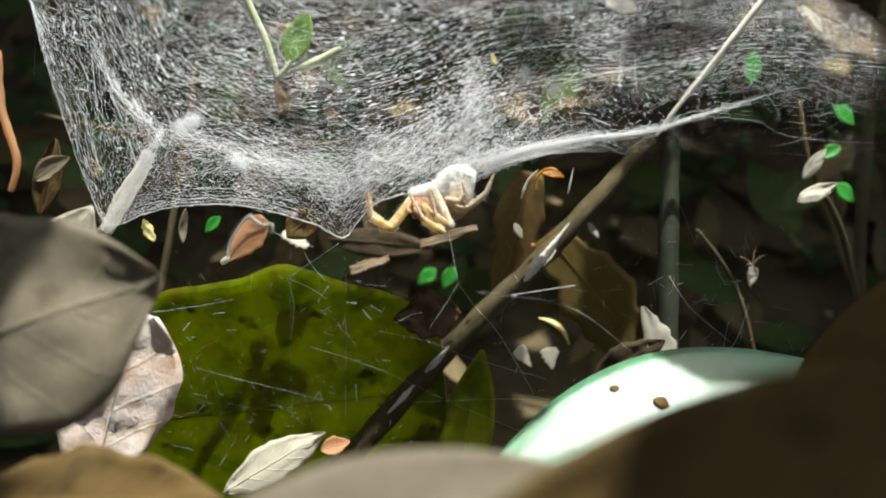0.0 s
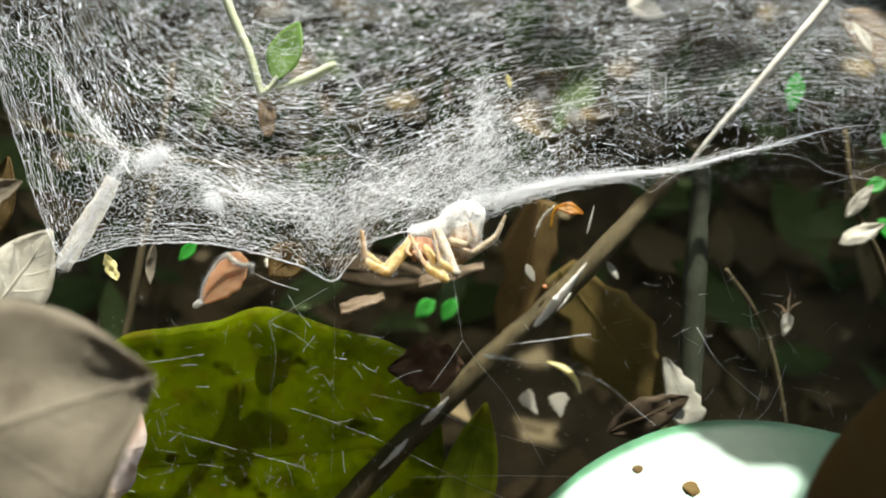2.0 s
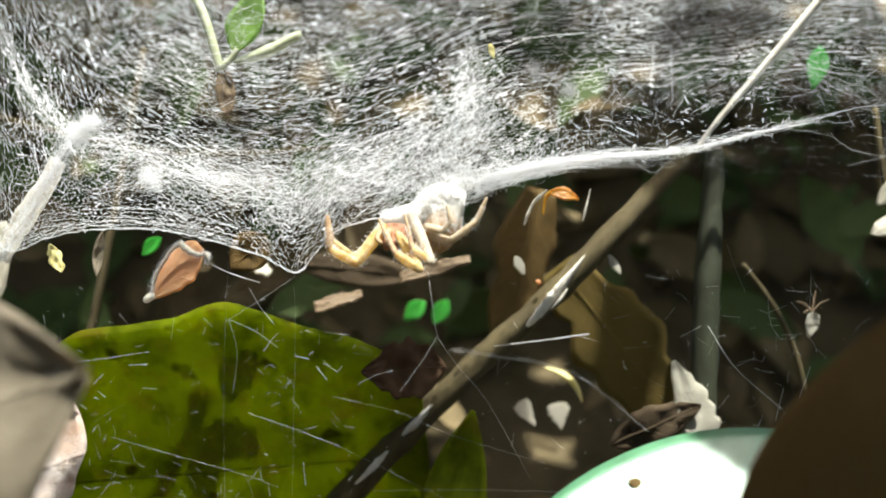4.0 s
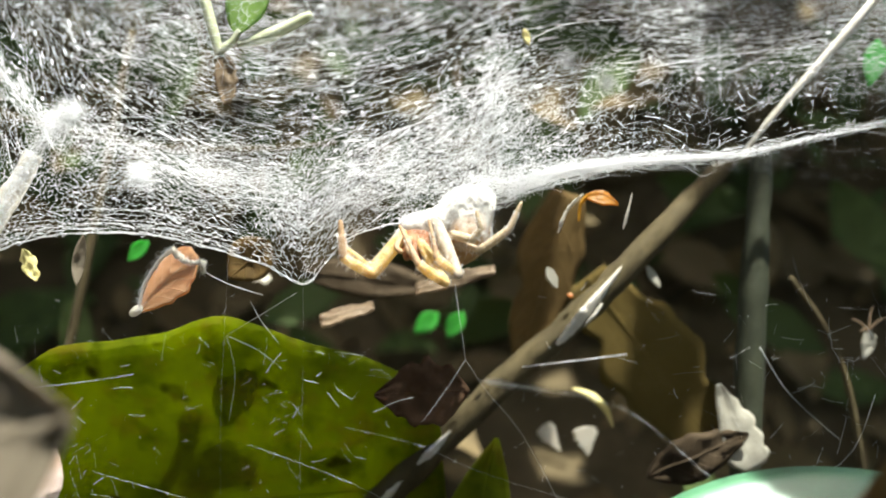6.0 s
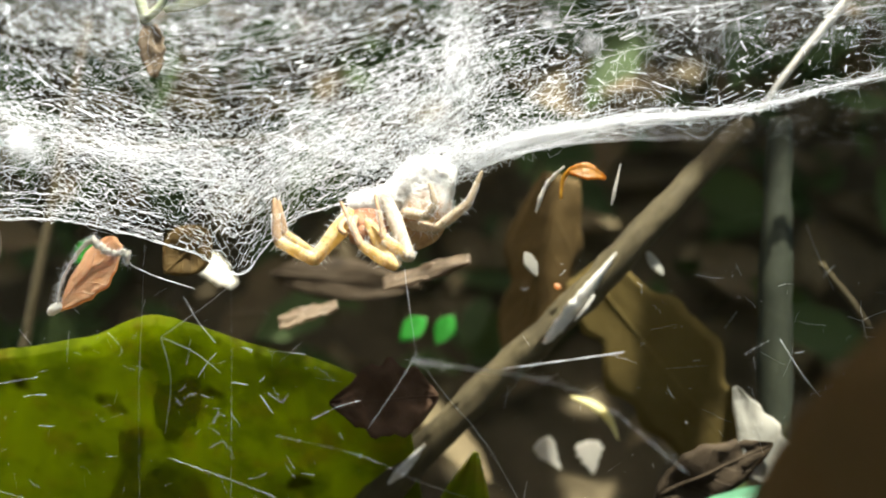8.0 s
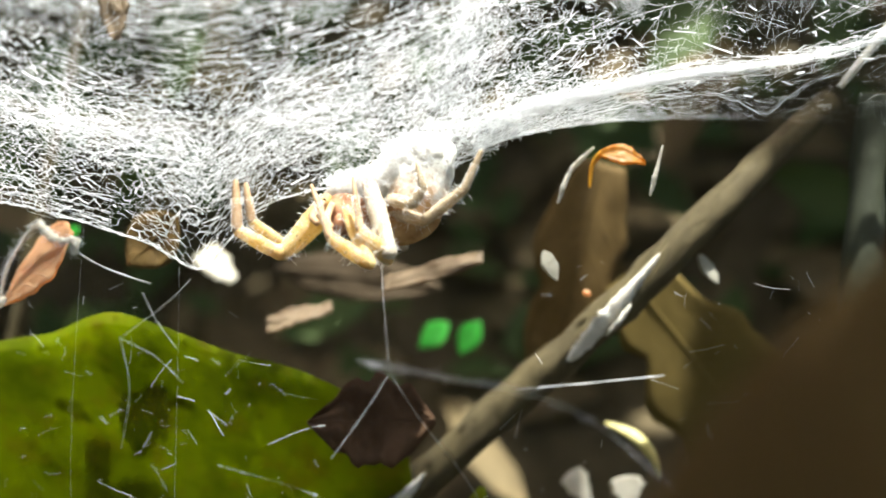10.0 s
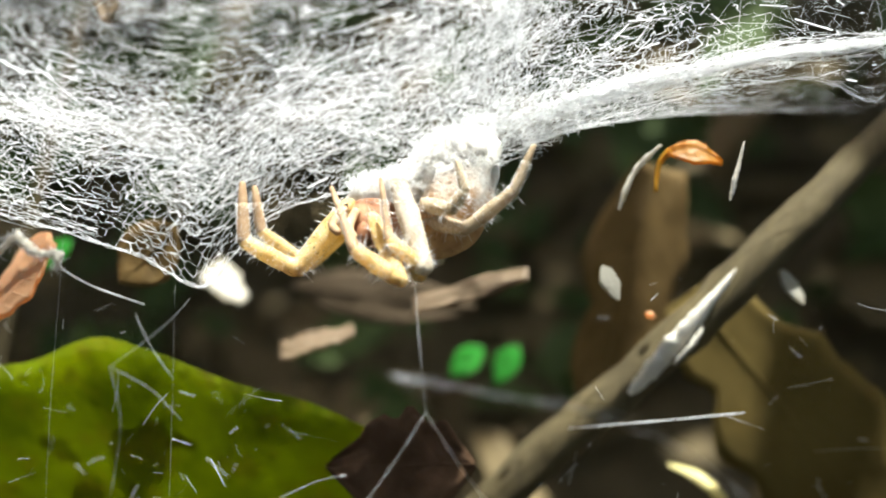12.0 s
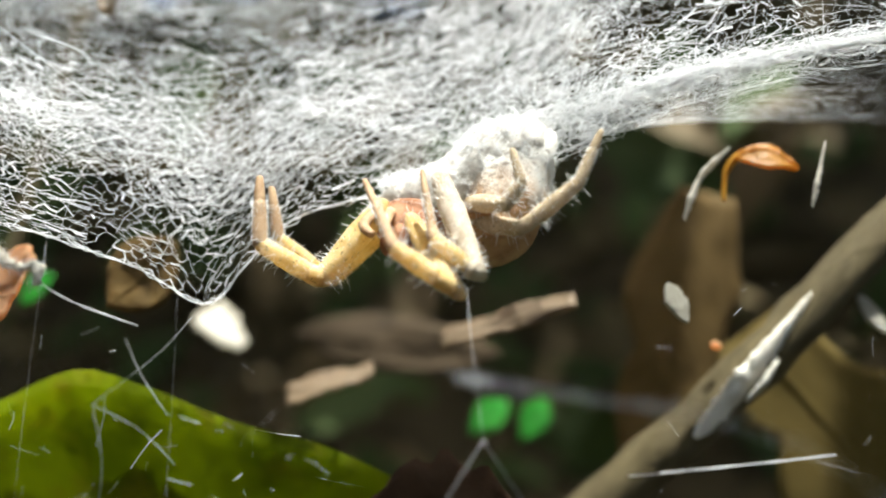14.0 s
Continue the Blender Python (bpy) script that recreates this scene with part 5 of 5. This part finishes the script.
def build_twigs():
    br = thing("branch", (-24, 27, -46), "grey-brown branch slanting up through the litter", "branch")
    part("wood", rod([(-34, 28, -60), (-20.2, 27, -43), (-6.5, 27, -27.5), (7.8, 27, -12.6), (17, 27, -4), (27, 27.5, 6.6), (34.5, 30, 14.5), (42, 34, 22)], [2.4, 2.2, 2.0, 1.8, 1.4], 10, 46, 0.22), BARK, br)
    part("bark_strip", rod([(15.6, 25.2, -6.2), (17.6, 25.0, -3.8), (19.8, 24.9, -0.9), (22.0, 25.2, 1.8), (24.4, 25.6, 5.0)], [0.4, 0.95, 1.05, 0.65, 0.14], 12, 40, 0.5, 0.5), DEADWOOD, br, "pale strip on the bark, partly painted sunlight")
    part("bark_sliver", rod([(19.2, 24.6, -3.4), (20.6, 24.4, -1.8), (21.6, 24.6, -0.2)], [0.12, 0.4, 0.15], 7, 14, 0.6, 0.5), DEADWOOD, br, "torn sliver of pale wood")
    # pale strips low on the branch put patches of sunlight into the colour
    for pts, rad in (([(1.2, 24.8, -18.6), (-1.0, 24.8, -21.2), (-3.4, 24.8, -23.6)], [0.1, 0.6, 0.8, 0.15]),
                     ([(-5.6, 24.7, -26.0), (-8.2, 24.6, -29.0), (-10.6, 24.6, -31.4)], [0.1, 0.7, 0.45, 0.1])):
        part("bark_strip", rod(pts, rad, 9, 26, 0.6, 0.45), DEADWOOD, br, "pale strip on the bark, partly painted sunlight")
    part("bud", blob((17.2, 25, 0.8), (0.5, 0.42, 0.35), (0, 30, 0), 0.2, 900, 2), RUSSET, br, "tiny brown bud")
    st = thing("dry_stick", (41, 25.6, 21.8), "straight bare pale stick leaning into the web", "stick")
    part("wood", rod([(41, 25.6, 21.8), (46.2, 25, 28.8), (60, 22, 46.6), (79, 20, 72)], [0.32, 0.5, 0.62, 0.75], 9, 30, 0.2), DEADWOOD, st)
    tw = thing("sprig", (-29.1, 11, 30.3), "pale green sprig with one leaf behind the web", "sprig")
    part("stem", rod([(-42, 12, 64), (-34.4, 11, 44), (-31.1, 11, 36.7), (-29, 11, 30)], [0.8, 0.7, 0.65, 0.6], 8, 20, 0.12), STEM, tw)
    part("side_stem", rod([(-29, 11, 30.3), (-27.4, 11, 31.6), (-26.6, 11, 33)], [0.5, 0.4], 8, 8), STEM, tw)
    part("bud_stem", rod([(-26.8, 11, 31.2), (-23, 11, 32.4), (-17.7, 11, 35.2)], [0.3, 0.9, 0.55], 8, 14, 0.1), STEM, tw)
    me, _ = blade_mesh("blade", (-27, 11, 32.4), (-23.6, 11.6, 41.6), (-0.2, -1, 0.2), 5.4, cup=0.8, wave=0.4, nu=16, nv=8)
    part("leaf_blade", me, SPRING, tw, "fresh green leaf")
    me, _ = blade_mesh("blade", (-28.4, 11, 29.6), (-27.8, 11, 23.8), (0.2, -1, 0.1), 2.7, cup=0.5, wave=0.6, ragged=0.2, blunt=0.2, nu=18, nv=8, seed=71)
    part("dry_tip", me, DRY, tw, "withered brown leaf tip")
    sk = thing("web_speck", (9, 12, 33.4), "tiny yellow leaf speck stuck in the web", "leaf")
    me, _ = blade_mesh("blade", (8.6, 12, 34.5), (9.3, 12, 32.4), (0, -1, 0.2), 0.9, nu=8, nv=4, wave=0.2)
    part("blade", me, YELLOW, sk)
    part("hair_stem", rod([(9.2, 12, 33), (14, 13, 35.4), (22, 14, 36.6)], [0.035, 0.03], 5, 14), SILK, sk)
    thin = [([(-69.8, -5, 31), (-69.0, -5, 22), (-66.6, -5, 14), (-67.6, -5, 9)], 0.75, RUSSET), ([(44, 31, -60), (44.5, 31, -20), (45.2, 32, 6), (46.2, 33.5, 22.5)], 2.4, DIM_STEM),
            ([(70, 40, -50), (62, 38, -12), (52, 36, 4)], 0.6, BARK), ([(92, 44, -30), (82, 36, 2), (74, 33, 16), (72, 34, 30)], 0.7, BARK),
            ([(100, 60, -60), (96, 58, 0), (104, 62, 60)], 1.4, BARK), ([(-70, 40, -60), (-58, 38, -6), (-52, 42, 40)], 0.9, BARK),
            ([(-90, 50, 30), (-50, 48, 22), (-20, 52, 24)], 0.5, BARK)]
    for pts, r, m in thin:
        single("twig", rod(pts, [r, r * 0.9, r * 0.8, r * 0.6], 9, 24, 0.25), m, pts[0], {BARK: "thin crooked twig standing in the litter", RUSSET: "short orange-brown twig hanging beside the web"}.get(m, "dull green plant stem standing in the litter"), "twig", "twigs")


build_leaves()
build_twigs()


def motions():
    """Two dead leaves beside the lens are dragged slowly inwards, a loose strand drifts up and the web's cord sways."""
    slides = {
        "brown_leaf": [(0.0, 24, -9.5), (1.0, 22, -8.5), (1.5, 21, -7), (2.5, 18, -5.8), (3.0, 15, -5), (6.0, 11, -4.5), (7.7, 6.5, -3), (9.8, 0, 0), (14.0, 0, 0)],
        "silk_strand": [(0.0, 3, -2.2), (1.5, 3, -2.2), (3.0, 2, -1.7), (5.5, 2, -2.2), (6.5, 2, -2.3), (7.5, 1, -1.5), (10.0, 0.2, 0.4), (11.0, 0, 1.4), (13.0, 0, 2.0), (14.0, 0, 2.0)],
        "weathered_leaf": [(0.0, 0, 0), (0.5, -0.4, -1.2), (1.0, 0.8, -2.6), (1.5, 2.4, -1.6), (2.0, 4.4, -0.9), (3.0, 7.2, -1.6), (5.5, 8.6, -1.4), (7.5, 9.5, -1.8), (14.0, 9.5, -1.8)],
    }
    for name, rows in slides.items():
        ob = MOVING[name]
        home = Vector(ob.location)
        walk(ob, [(t, pose(home.x + dx * MM, home.y, home.z + dz * MM)) for t, dx, dz in rows])
    # the white cord sags a little and then tightens, turning about its end on the spider
    end = Matrix.Translation(P((4, 13, 14.5)) - P((0, 8, 12)))
    for ob in CORD:
        walk(ob, [(t, end @ Matrix.Rotation(radians(sag), 4, "Y") @ end.inverted()) for t, sag in ((0.0, 1.8), (3.0, 3.0), (7.0, 4.0), (7.7, 3.8), (9.8, 0.2), (10.2, 0), (14.0, 0))])


motions()
